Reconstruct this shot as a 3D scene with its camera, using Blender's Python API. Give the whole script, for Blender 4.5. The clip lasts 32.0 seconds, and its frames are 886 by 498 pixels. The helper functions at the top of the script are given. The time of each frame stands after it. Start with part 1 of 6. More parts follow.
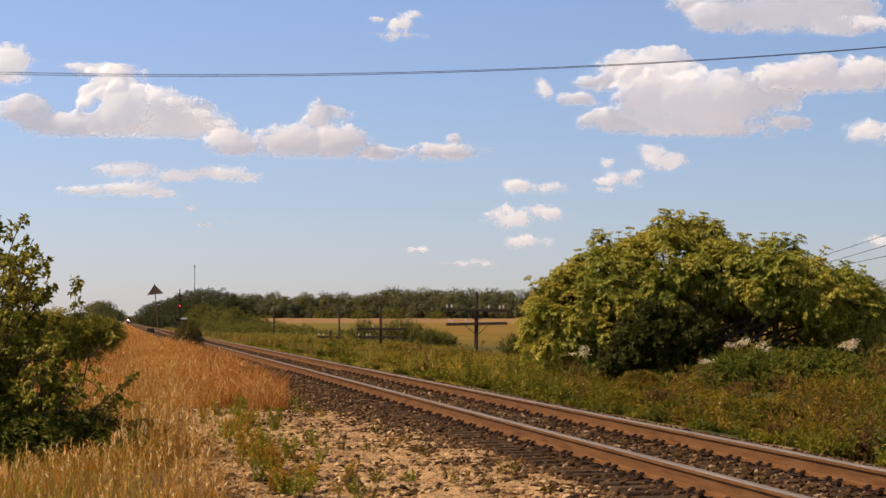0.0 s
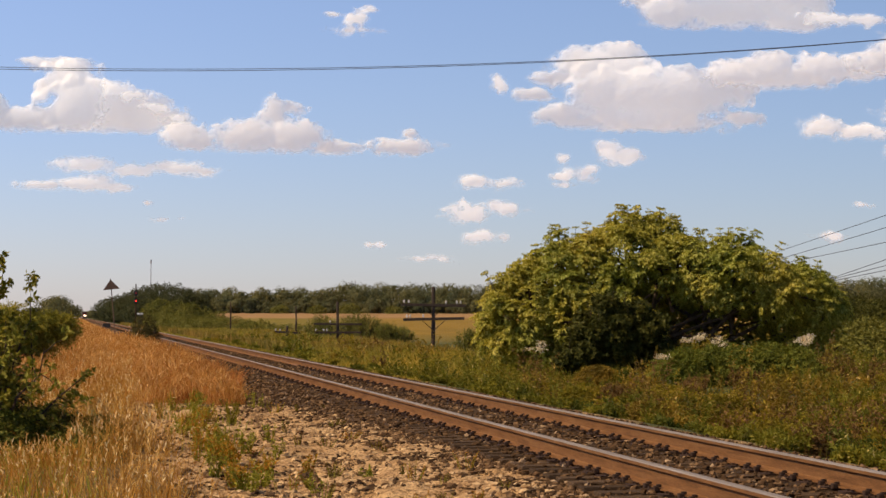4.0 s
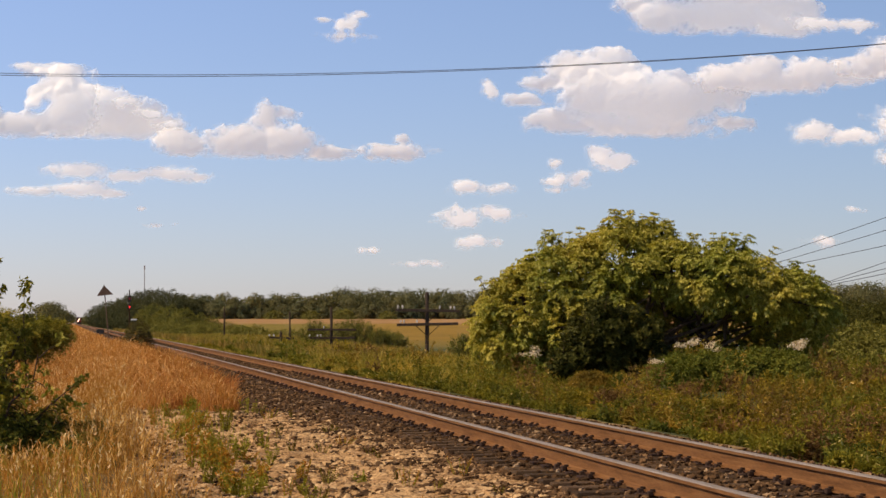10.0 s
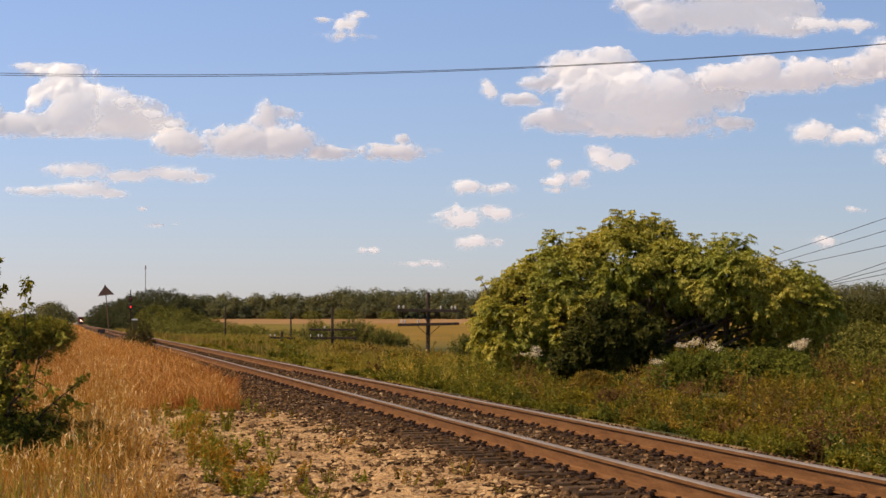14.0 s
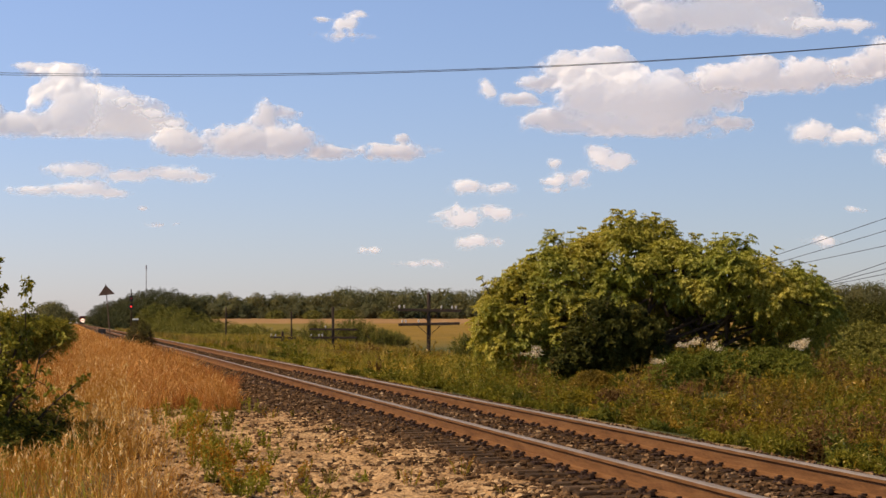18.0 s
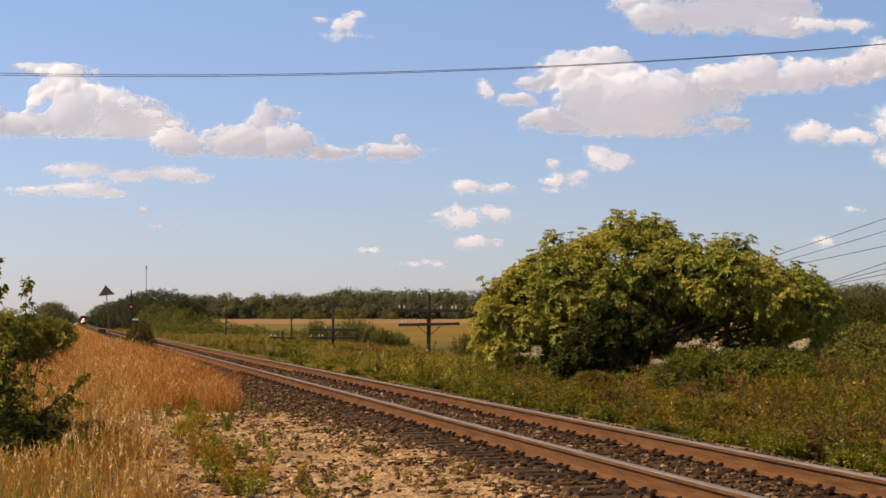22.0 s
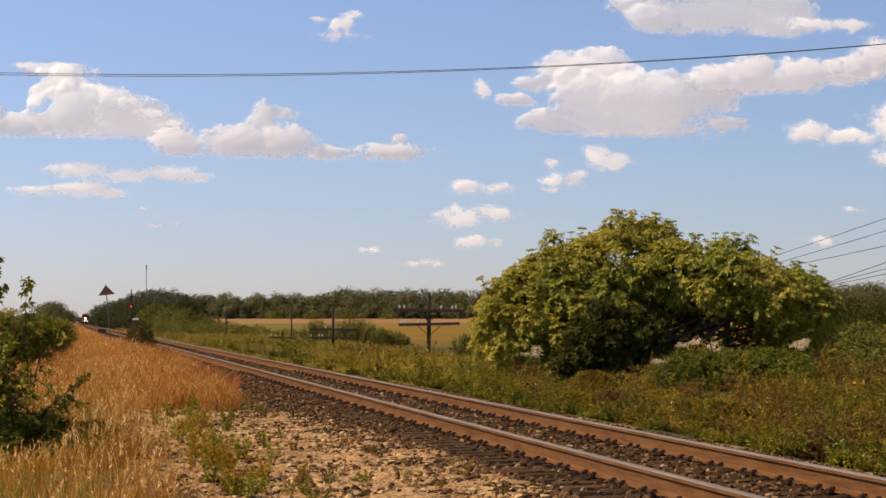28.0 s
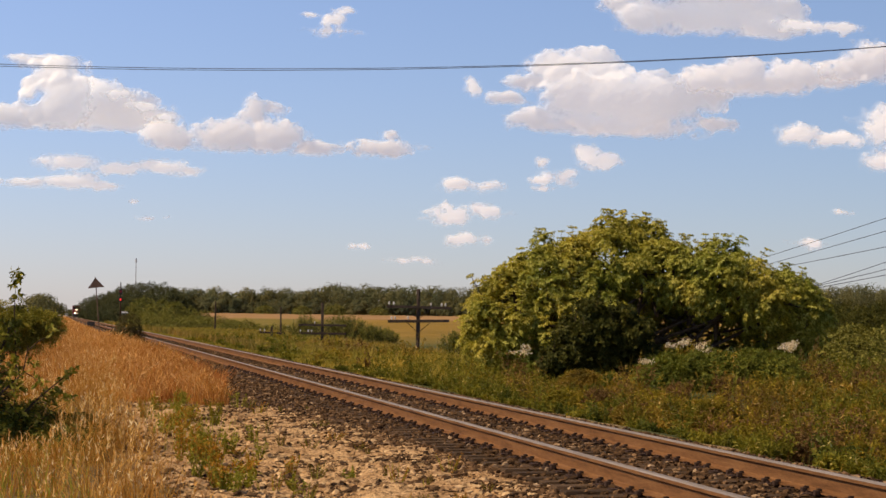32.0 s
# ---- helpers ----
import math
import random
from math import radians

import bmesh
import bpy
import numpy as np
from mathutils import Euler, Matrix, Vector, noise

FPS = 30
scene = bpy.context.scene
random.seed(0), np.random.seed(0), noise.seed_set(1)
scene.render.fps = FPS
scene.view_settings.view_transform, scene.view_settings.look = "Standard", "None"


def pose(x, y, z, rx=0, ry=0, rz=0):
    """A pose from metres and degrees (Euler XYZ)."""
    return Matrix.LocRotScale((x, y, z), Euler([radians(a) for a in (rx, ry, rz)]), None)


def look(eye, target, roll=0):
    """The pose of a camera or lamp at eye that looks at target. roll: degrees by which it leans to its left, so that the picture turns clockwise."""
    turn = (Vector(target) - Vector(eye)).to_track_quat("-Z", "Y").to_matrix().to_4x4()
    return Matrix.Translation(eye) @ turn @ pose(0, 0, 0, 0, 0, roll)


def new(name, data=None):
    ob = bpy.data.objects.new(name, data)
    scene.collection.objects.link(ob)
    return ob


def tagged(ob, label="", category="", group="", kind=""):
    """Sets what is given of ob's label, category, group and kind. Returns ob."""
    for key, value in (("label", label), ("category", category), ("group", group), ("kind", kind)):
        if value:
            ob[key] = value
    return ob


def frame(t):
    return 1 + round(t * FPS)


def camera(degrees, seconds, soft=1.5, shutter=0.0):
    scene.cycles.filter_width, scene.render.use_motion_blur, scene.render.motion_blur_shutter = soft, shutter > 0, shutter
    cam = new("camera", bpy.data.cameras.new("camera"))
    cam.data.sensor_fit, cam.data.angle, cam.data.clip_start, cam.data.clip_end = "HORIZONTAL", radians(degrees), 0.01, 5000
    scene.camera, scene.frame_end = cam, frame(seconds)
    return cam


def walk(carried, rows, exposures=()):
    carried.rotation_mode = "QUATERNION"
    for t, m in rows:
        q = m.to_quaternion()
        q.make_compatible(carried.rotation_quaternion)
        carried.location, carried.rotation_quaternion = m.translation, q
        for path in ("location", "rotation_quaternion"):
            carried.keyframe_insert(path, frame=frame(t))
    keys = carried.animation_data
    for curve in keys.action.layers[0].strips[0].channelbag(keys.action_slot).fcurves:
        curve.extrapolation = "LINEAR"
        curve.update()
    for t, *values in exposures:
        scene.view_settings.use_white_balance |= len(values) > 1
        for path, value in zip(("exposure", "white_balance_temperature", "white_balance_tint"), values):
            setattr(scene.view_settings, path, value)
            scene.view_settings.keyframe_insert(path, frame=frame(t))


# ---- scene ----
EYE = (0.0, 0.0, 1.56)
RAIL_TOP = 0.35
RAIL_X = (4.70, 6.21)
cam = camera(24.6, 32.0, soft=1.5)
TURNS = (
    (0.0, 8.979, 2.054, 0.07), (1.0, 8.979, 2.058, 0.07), (2.0, 8.975, 2.060, 0.06), (2.5, 8.953, 2.060, 0.04),
    (2.7, 9.02, 2.050, 0.03), (3.0, 9.393, 1.998, 0.03), (3.5, 9.956, 1.854, 0.05), (5.5, 10.392, 2.257, 0.03),
    (6.0, 10.463, 2.214, -0.02), (6.5, 10.467, 2.141, -0.02), (7.0, 10.445, 2.105, 0.0), (7.5, 10.425, 2.090, -0.02),
    (8.0, 10.419, 2.069, -0.02), (9.0, 10.395, 2.069, -0.03), (10.0, 10.37, 2.069, -0.03), (11.0, 10.346, 2.069, -0.03),
    (12.0, 10.345, 2.069, -0.03), (13.0, 10.342, 2.069, -0.03), (14.5, 10.342, 2.069, -0.02), (16.5, 10.347, 2.069, -0.03),
    (18.0, 10.323, 2.062, -0.01), (20.0, 10.322, 2.067, -0.01), (22.0, 10.323, 2.069, -0.02), (24.0, 10.324, 2.08, -0.01),
    (25.5, 10.319, 2.086, -0.01), (27.5, 10.32, 2.062, 0.0), (29.0, 10.323, 2.068, -0.01), (30.5, 10.325, 2.069, -0.01),
    (31.0, 10.314, 2.158, 0.2), (31.5, 10.547, 2.191, 0.55), (32.0, 10.596, 1.988, 0.75))
walk(cam, [(t, pose(*EYE, 90 + up, 0, -turn) @ pose(0, 0, 0, 0, 0, lean)) for t, turn, up, lean in TURNS],
     [(0.0, 0.10, 6500, 20), (32.0, 0.10, 6500, 20)])

# ---- world and sun ----
SUN_FROM = Vector((-0.68, -0.15, 0.72)).normalized()
world = bpy.data.worlds.new("sky")
scene.world = world
world.use_nodes = True
wn, wl = world.node_tree.nodes, world.node_tree.links
sky = wn.new("ShaderNodeTexSky")
sky.sky_type, sky.sun_disc = "NISHITA", False
sky.sun_elevation = math.asin(SUN_FROM.z)
sky.sun_rotation = math.atan2(SUN_FROM.x, SUN_FROM.y)
sky.altitude, sky.air_density, sky.dust_density, sky.ozone_density = 250, 1.0, 0.2, 4.0
place = wn.new("ShaderNodeTexCoord")
split = wn.new("ShaderNodeSeparateXYZ")
wl.new(place.outputs["Generated"], split.inputs[0])
haze = wn.new("ShaderNodeValToRGB")
haze.color_ramp.elements.new(0.5)
for stop, (p, c) in zip(haze.color_ramp.elements, ((0.0, (0.73, 0.735, 0.885, 1)), (0.17, (1.06, 1.015, 1.08, 1)), (0.5, (0.34, 0.31, 0.27, 1)))):
    stop.position, stop.color = p, c
wl.new(split.outputs["Z"], haze.inputs[0])
air = wn.new("ShaderNodeMix")
air.data_type, air.blend_type = "RGBA", "MULTIPLY"
air.inputs[0].default_value = 1.0
wl.new(sky.outputs["Color"], air.inputs[6])
wl.new(haze.outputs[0], air.inputs[7])
# the air is brighter towards the sun than away from it
toward = wn.new("ShaderNodeVectorMath")
toward.operation = "DOT_PRODUCT"
wl.new(place.outputs["Generated"], toward.inputs[0])
toward.inputs[1].default_value = (SUN_FROM.x, SUN_FROM.y, 0.0)
fall = wn.new("ShaderNodeMapRange")
fall.inputs["From Min"].default_value, fall.inputs["From Max"].default_value = -1.0, 1.0
wl.new(toward.outputs["Value"], fall.inputs["Value"])
glare = wn.new("ShaderNodeValToRGB")
glare.color_ramp.elements.new(0.5)
for stop, (p, c) in zip(glare.color_ramp.elements, ((0.27, (0.70, 0.715, 0.69, 1)), (0.46, (1.05, 1.04, 1.03, 1)), (0.7, (1.2, 1.2, 1.2, 1)))):
    stop.position, stop.color = p, c
wl.new(fall.outputs[0], glare.inputs[0])
lit_air = wn.new("ShaderNodeMix")
lit_air.data_type, lit_air.blend_type = "RGBA", "MULTIPLY"
lit_air.inputs[0].default_value = 1.0
wl.new(air.outputs[2], lit_air.inputs[6])
wl.new(glare.outputs[0], lit_air.inputs[7])
wl.new(lit_air.outputs[2], wn["Background"].inputs["Color"])
wn["Background"].inputs["Strength"].default_value = 0.1225
sun = new("sun", bpy.data.lights.new("sun", "SUN"))
sun.data.energy, sun.data.angle, sun.data.color = 4.7, radians(0.6), (1.0, 0.81, 0.52)
sun.matrix_world = look((0, 0, 40), Vector((0, 0, 40)) - SUN_FROM)


# ---- materials ----
def shader(name):
    m = bpy.data.materials.new(name)
    m.use_nodes = True
    nt = m.node_tree
    return m, nt.nodes, nt.links, nt.nodes["Principled BSDF"]


def ramp(nodes, links, source, stops):
    r = nodes.new("ShaderNodeValToRGB")
    while len(r.color_ramp.elements) < len(stops):
        r.color_ramp.elements.new(0.5)
    for e, (p, c) in zip(r.color_ramp.elements, stops):
        e.position, e.color = p, (*c, 1)
    links.new(source, r.inputs[0])
    return r.outputs[0]


def noise_at(nodes, links, scale, detail=6, rough=0.6, coord=None, stretch=None):
    n = nodes.new("ShaderNodeTexNoise")
    n.inputs["Scale"].default_value, n.inputs["Detail"].default_value, n.inputs["Roughness"].default_value = scale, detail, rough
    if coord is None:
        coord = nodes.new("ShaderNodeTexCoord").outputs["Object"]
    if stretch:
        mp = nodes.new("ShaderNodeMapping")
        mp.inputs["Scale"].default_value = stretch
        links.new(coord, mp.inputs[0])
        coord = mp.outputs[0]
    links.new(coord, n.inputs["Vector"])
    return n.outputs["Fac"]


def mixed(nodes, links, fac, a, b, blend="MIX"):
    m = nodes.new("ShaderNodeMix")
    m.data_type, m.blend_type = "RGBA", blend
    for value, socket in ((fac, m.inputs[0]), (a, m.inputs[6]), (b, m.inputs[7])):
        if hasattr(value, "is_output"):
            links.new(value, socket)
        elif isinstance(value, (int, float)):
            socket.default_value = value
        else:
            socket.default_value = (*value, 1)
    return m.outputs[2]


def sums(nodes, links, op, a, b=0.0, clamp=False):
    m = nodes.new("ShaderNodeMath")
    m.operation, m.use_clamp = op, clamp
    for value, socket in ((a, m.inputs[0]), (b, m.inputs[1])):
        if hasattr(value, "is_output"):
            links.new(value, socket)
        else:
            socket.default_value = value
    return m.outputs[0]


def bumped(nodes, links, bsdf, height, strength, distance):
    b = nodes.new("ShaderNodeBump")
    b.inputs["Strength"].default_value, b.inputs["Distance"].default_value = strength, distance
    links.new(height, b.inputs["Height"])
    links.new(b.outputs[0], bsdf.inputs["Normal"])


def mottled(name, stops, scale, rough=0.8, metal=0.0, bump=0.0, bump_scale=40, distance=0.01, stretch=None, fine=None, spread=0.0):
    """A material of two scales: broad mottling by ramp stops, fine grain multiplied on top."""
    m, n, l, p = shader(name)
    color = ramp(n, l, noise_at(n, l, scale, 6, 0.62, stretch=stretch), stops)
    grain = noise_at(n, l, fine or scale * 9, 4, 0.6, stretch=stretch)
    color = mixed(n, l, 0.8, color, ramp(n, l, grain, ((0.25, (0.55,) * 3), (0.75, (1.3,) * 3))), "MULTIPLY")
    if spread:
        rnd = n.new("ShaderNodeObjectInfo").outputs["Random"]
        lo, hi = 1 - spread, 1 + spread
        color = mixed(n, l, 1.0, color, ramp(n, l, rnd, ((0.0, (lo,) * 3), (1.0, (hi,) * 3))), "MULTIPLY")
    l.new(color, p.inputs["Base Color"])
    p.inputs["Roughness"].default_value, p.inputs["Metallic"].default_value = rough, metal
    p.inputs["Specular IOR Level"].default_value = 0.12 if rough > 0.8 else 0.4
    if bump:
        bumped(n, l, p, noise_at(n, l, bump_scale, 5, 0.6, stretch=stretch), bump, distance)
    return m


def leafy(name, stops, patch=0.5, patch_tint=((0.7, 0.75, 0.6), (1.2, 1.15, 1.0)), rough=0.55, through_light=0.35, gloss=0.12):
    """Leaves or blades: each its own tone, patches of tone over the plant, light that comes through."""
    m, n, l, p = shader(name)
    rnd = n.new("ShaderNodeNewGeometry").outputs["Random Per Island"]
    color = ramp(n, l, rnd, stops)
    tint = ramp(n, l, noise_at(n, l, patch, 3, 0.5), ((0.32, patch_tint[0]), (0.68, patch_tint[1])))
    color = mixed(n, l, 1.0, color, tint, "MULTIPLY")
    l.new(color, p.inputs["Base Color"])
    p.inputs["Roughness"].default_value = rough
    p.inputs["Specular IOR Level"].default_value = gloss
    if through_light:
        t = n.new("ShaderNodeBsdfTranslucent")
        l.new(mixed(n, l, 1.0, color, (1.25, 1.15, 0.6), "MULTIPLY"), t.inputs["Color"])
        mx = n.new("ShaderNodeMixShader")
        mx.inputs[0].default_value = through_light
        l.new(p.outputs[0], mx.inputs[1])
        l.new(t.outputs[0], mx.inputs[2])
        l.new(mx.outputs[0], n["Material Output"].inputs["Surface"])
    return m


def glowing(name, color, strength):
    m, n, l, p = shader(name)
    p.inputs["Base Color"].default_value = (*color, 1)
    p.inputs["Emission Color"].default_value = (*color, 1)
    p.inputs["Emission Strength"].default_value = strength
    return m


def ground_material():
    """Clay by the line, dry litter under the grass, green turf beyond, stubble on the far field."""
    m, n, l, p = shader("earth")
    obj = n.new("ShaderNodeTexCoord").outputs["Object"]
    sep = n.new("ShaderNodeSeparateXYZ")
    l.new(obj, sep.inputs[0])
    x, y = sep.outputs[0], sep.outputs[1]
    wob = sums(n, l, "MULTIPLY", sums(n, l, "SUBTRACT", noise_at(n, l, 0.7, 4, 0.6, obj), 0.5), 2.4)
    xw = sums(n, l, "ADD", x, wob)
    clay = ramp(n, l, noise_at(n, l, 1.6, 8, 0.72, obj), ((0.30, (0.18, 0.105, 0.048)), (0.46, (0.44, 0.275, 0.136)), (0.70, (0.66, 0.455, 0.245))))
    clay = mixed(n, l, 0.75, clay, ramp(n, l, noise_at(n, l, 22, 5, 0.7, obj), ((0.38, (0.24, 0.21, 0.19)), (0.54, (1.2, 1.2, 1.2)))), "MULTIPLY")
    litter = ramp(n, l, noise_at(n, l, 3.0, 6, 0.7, obj), ((0.3, (0.10, 0.07, 0.03)), (0.7, (0.30, 0.20, 0.085))))
    turf = ramp(n, l, noise_at(n, l, 1.1, 6, 0.7, obj), ((0.3, (0.045, 0.06, 0.018)), (0.7, (0.14, 0.13, 0.04))))
    field = ramp(n, l, noise_at(n, l, 0.03, 6, 0.6, obj, (1, 0.25, 1)), ((0.35, (0.28, 0.165, 0.068)), (0.65, (0.345, 0.21, 0.09))))
    meadow = ramp(n, l, noise_at(n, l, 0.06, 6, 0.6, obj, (1, 0.4, 1)), ((0.3, (0.15, 0.125, 0.022)), (0.7, (0.23, 0.175, 0.035))))

    def step(v, a, b):
        return sums(n, l, "DIVIDE", sums(n, l, "SUBTRACT", v, a), b - a, True)

    c = mixed(n, l, step(xw, 0.75, 1.2), litter, clay)
    c = mixed(n, l, step(xw, 7.2, 7.9), c, turf)
    far = sums(n, l, "MULTIPLY", step(y, 150, 230), step(xw, 19.0, 24.0))
    c = mixed(n, l, far, c, meadow)
    ripe = ramp(n, l, noise_at(n, l, 0.09, 6, 0.65, obj, (1, 0.3, 1)), ((0.3, (0.19, 0.125, 0.02)), (0.55, (0.26, 0.165, 0.027)), (0.75, (0.33, 0.20, 0.045))))
    ratio = step(sums(n, l, "ADD", sums(n, l, "DIVIDE", x, y), sums(n, l, "MULTIPLY", wob, 0.006)), 0.125, 0.15)
    c = mixed(n, l, sums(n, l, "MULTIPLY", far, ratio), c, ripe)
    stub = sums(n, l, "MULTIPLY", step(sums(n, l, "ADD", y, sums(n, l, "MULTIPLY", wob, 9.0)), 480, 540), step(xw, 19.0, 24.0))
    c = mixed(n, l, stub, c, field)
    l.new(c, p.inputs["Base Color"])
    p.inputs["Roughness"].default_value = 0.95
    p.inputs["Specular IOR Level"].default_value = 0.15
    h = sums(n, l, "ADD", noise_at(n, l, 6, 6, 0.7, obj), sums(n, l, "MULTIPLY", noise_at(n, l, 35, 3, 0.6, obj), 0.4))
    bumped(n, l, p, h, 1.0, 0.07)
    return m


EARTH = ground_material()
RUST = mottled("rusted_rail", ((0.3, (0.115, 0.053, 0.021)), (0.5, (0.185, 0.088, 0.034)), (0.72, (0.235, 0.12, 0.05))), 3.0, 0.85, 0.15, 0.25, 60, 0.002, (6, 0.5, 6))
STEEL = mottled("polished_rail_head", ((0.3, (0.21, 0.175, 0.15)), (0.7, (0.34, 0.295, 0.265))), 2.0, 0.68, 0.3, 0.05, 80, 0.001, (20, 0.3, 20))
DARK_IRON = mottled("dark_rusty_iron", ((0.3, (0.03, 0.02, 0.016)), (0.7, (0.085, 0.05, 0.035))), 8, 0.85, 0.2, 0.3, 90, 0.003)
OLD_TIE = mottled("weathered_tie_wood", ((0.3, (0.045, 0.028, 0.017)), (0.7, (0.12, 0.078, 0.046))), 2.0, 0.92, 0, 0.7, 18, 0.012, (1, 9, 9), spread=0.3)
POLE_WOOD = mottled("grey_brown_pole_wood", ((0.3, (0.045, 0.033, 0.026)), (0.7, (0.11, 0.08, 0.06))), 3, 0.9, 0, 0.5, 25, 0.01, (8, 8, 0.6))
BED = mottled("ballast_fines", ((0.3, (0.045, 0.027, 0.015)), (0.7, (0.14, 0.085, 0.046))), 9, 0.95, 0, 0.9, 30, 0.03)
GLAZED = mottled("white_glazed_porcelain", ((0.3, (0.46, 0.44, 0.41)), (0.7, (0.60, 0.58, 0.55))), 6, 0.3)
WIRE = mottled("dull_wire", ((0.3, (0.05, 0.05, 0.055)), (0.7, (0.10, 0.10, 0.11))), 3, 0.6, 0.3)
BARK = mottled("bark", ((0.3, (0.05, 0.036, 0.025)), (0.7, (0.14, 0.10, 0.07))), 4, 0.95, 0, 0.7, 22, 0.02, (5, 5, 0.8))


def stone_material(name, stops):
    m, n, l, p = shader(name)
    rnd = n.new("ShaderNodeNewGeometry").outputs["Random Per Island"]
    c = ramp(n, l, rnd, stops)
    c = mixed(n, l, 0.7, c, ramp(n, l, noise_at(n, l, 30, 4), ((0.3, (0.6,) * 3), (0.7, (1.25,) * 3))), "MULTIPLY")
    l.new(c, p.inputs["Base Color"])
    p.inputs["Roughness"].default_value = 0.9
    p.inputs["Specular IOR Level"].default_value = 0.1
    return m


STONE = stone_material("ballast_stone", ((0.0, (0.035, 0.02, 0.01)), (0.5, (0.105, 0.06, 0.03)), (0.9, (0.20, 0.12, 0.062)), (1.0, (0.40, 0.28, 0.17))))
CLOD = stone_material("clay_clods_and_stones", ((0.0, (0.045, 0.028, 0.017)), (0.3, (0.11, 0.066, 0.034)), (0.48, (0.33, 0.205, 0.10)), (1.0, (0.60, 0.42, 0.23))))

GOLD = leafy("dry_golden_grass", ((0.0, (0.36, 0.165, 0.042)), (0.5, (0.55, 0.29, 0.085)), (0.9, (0.70, 0.44, 0.165)), (1.0, (0.85, 0.66, 0.36))), 0.5, ((0.70, 0.58, 0.46), (1.12, 1.08, 1.04)), 0.7, 0.3, 0.15)
RED_STRAW = leafy("reddish_dry_grass", ((0.0, (0.32, 0.11, 0.034)), (0.6, (0.46, 0.19, 0.056)), (1.0, (0.62, 0.32, 0.11))), 0.8, ((0.7, 0.65, 0.6), (1.1, 1.05, 1.0)), 0.7, 0.3)
PALE_STRAW = leafy("pale_straw_with_seed", ((0.0, (0.30, 0.135, 0.022)), (0.6, (0.45, 0.225, 0.045)), (1.0, (0.70, 0.45, 0.15))), 0.6, ((0.75, 0.72, 0.6), (1.1, 1.08, 1.0)), 0.7, 0.3, 0.15)
GREEN_BLADE = leafy("green_blades", ((0.0, (0.19, 0.20, 0.028)), (0.6, (0.31, 0.31, 0.045)), (1.0, (0.48, 0.41, 0.085))), 0.6)
WEED = leafy("green_roadside_weeds", ((0.0, (0.105, 0.118, 0.018)), (0.5, (0.146, 0.155, 0.025)), (0.97, (0.195, 0.187, 0.034)), (1.0, (0.46, 0.40, 0.20))), 1.2, ((0.4, 0.5, 0.45), (1.75, 1.5, 1.0)))
TAWNY = leafy("tawny_roadside_weeds", ((0.0, (0.18, 0.135, 0.025)), (0.5, (0.235, 0.172, 0.033)), (0.95, (0.29, 0.213, 0.045)), (1.0, (0.56, 0.45, 0.24))), 1.2, ((0.45, 0.5, 0.5), (1.5, 1.3, 0.9)))
GOLDENROD = leafy("yellow_green_roadside_weeds", ((0.0, (0.182, 0.155, 0.02)), (0.5, (0.245, 0.20, 0.026)), (0.95, (0.32, 0.247, 0.037)), (1.0, (0.5, 0.4, 0.12))), 1.2, ((0.45, 0.55, 0.5), (1.5, 1.35, 0.9)))
RUSSET = leafy("russet_dock_weeds", ((0.0, (0.11, 0.062, 0.026)), (0.6, (0.19, 0.108, 0.045)), (1.0, (0.29, 0.18, 0.078))), 0.5)
MAPLE = leafy("maple_leaves", ((0.0, (0.21, 0.21, 0.03)), (0.5, (0.35, 0.33, 0.056)), (1.0, (0.62, 0.56, 0.17))), 0.45, ((0.62, 0.76, 0.65), (1.2, 1.1, 0.9)), through_light=0.36)
DARK_LEAF = leafy("dark_shrub_leaves", ((0.0, (0.04, 0.046, 0.011)), (0.6, (0.066, 0.07, 0.015)), (1.0, (0.125, 0.118, 0.028))), 0.8, through_light=0.22)
SHRUB_LEAF = leafy("willow_shrub_leaves", ((0.0, (0.14, 0.15, 0.022)), (0.6, (0.27, 0.26, 0.045)), (1.0, (0.46, 0.41, 0.11))), 1.0, through_light=0.3)
GROVE = leafy("grove_leaves", ((0.0, (0.062, 0.07, 0.034)), (0.6, (0.08, 0.086, 0.04)), (1.0, (0.105, 0.105, 0.046))), 0.05, ((0.6, 0.72, 0.72), (1.3, 1.2, 0.95)), through_light=0.15)
# distance haze is put into this colour, paler than the grove's
HAZED_WOODS = leafy("hazed_woods_leaves", ((0.0, (0.10, 0.108, 0.058)), (0.6, (0.13, 0.134, 0.068)), (1.0, (0.165, 0.16, 0.074))), 0.06, ((0.62, 0.74, 0.78), (1.35, 1.2, 0.92)), through_light=0.2)
BLOSSOM = leafy("white_seed_heads", ((0.0, (0.55, 0.43, 0.31)), (1.0, (0.92, 0.84, 0.68))), 1.0, ((0.9, 0.9, 0.9), (1, 1, 1)))
ORANGE_LEAF = leafy("orange_and_yellow_weed", ((0.0, (0.45, 0.17, 0.03)), (0.6, (0.50, 0.30, 0.04)), (1.0, (0.24, 0.24, 0.04))), 1.0)
SEED = leafy("bleached_seed_heads", ((0.0, (0.55, 0.31, 0.085)), (0.6, (0.78, 0.54, 0.22)), (1.0, (0.93, 0.82, 0.55))), 0.8, ((0.8, 0.75, 0.65), (1.05, 1.0, 1.0)), 0.7, 0.35)
VERGE_GREEN = leafy("yellow_green_verge_grass", ((0.0, (0.24, 0.205, 0.034)), (0.6, (0.35, 0.28, 0.05)), (1.0, (0.47, 0.36, 0.085))), 0.3, ((0.6, 0.75, 0.65), (1.25, 1.1, 0.9)))


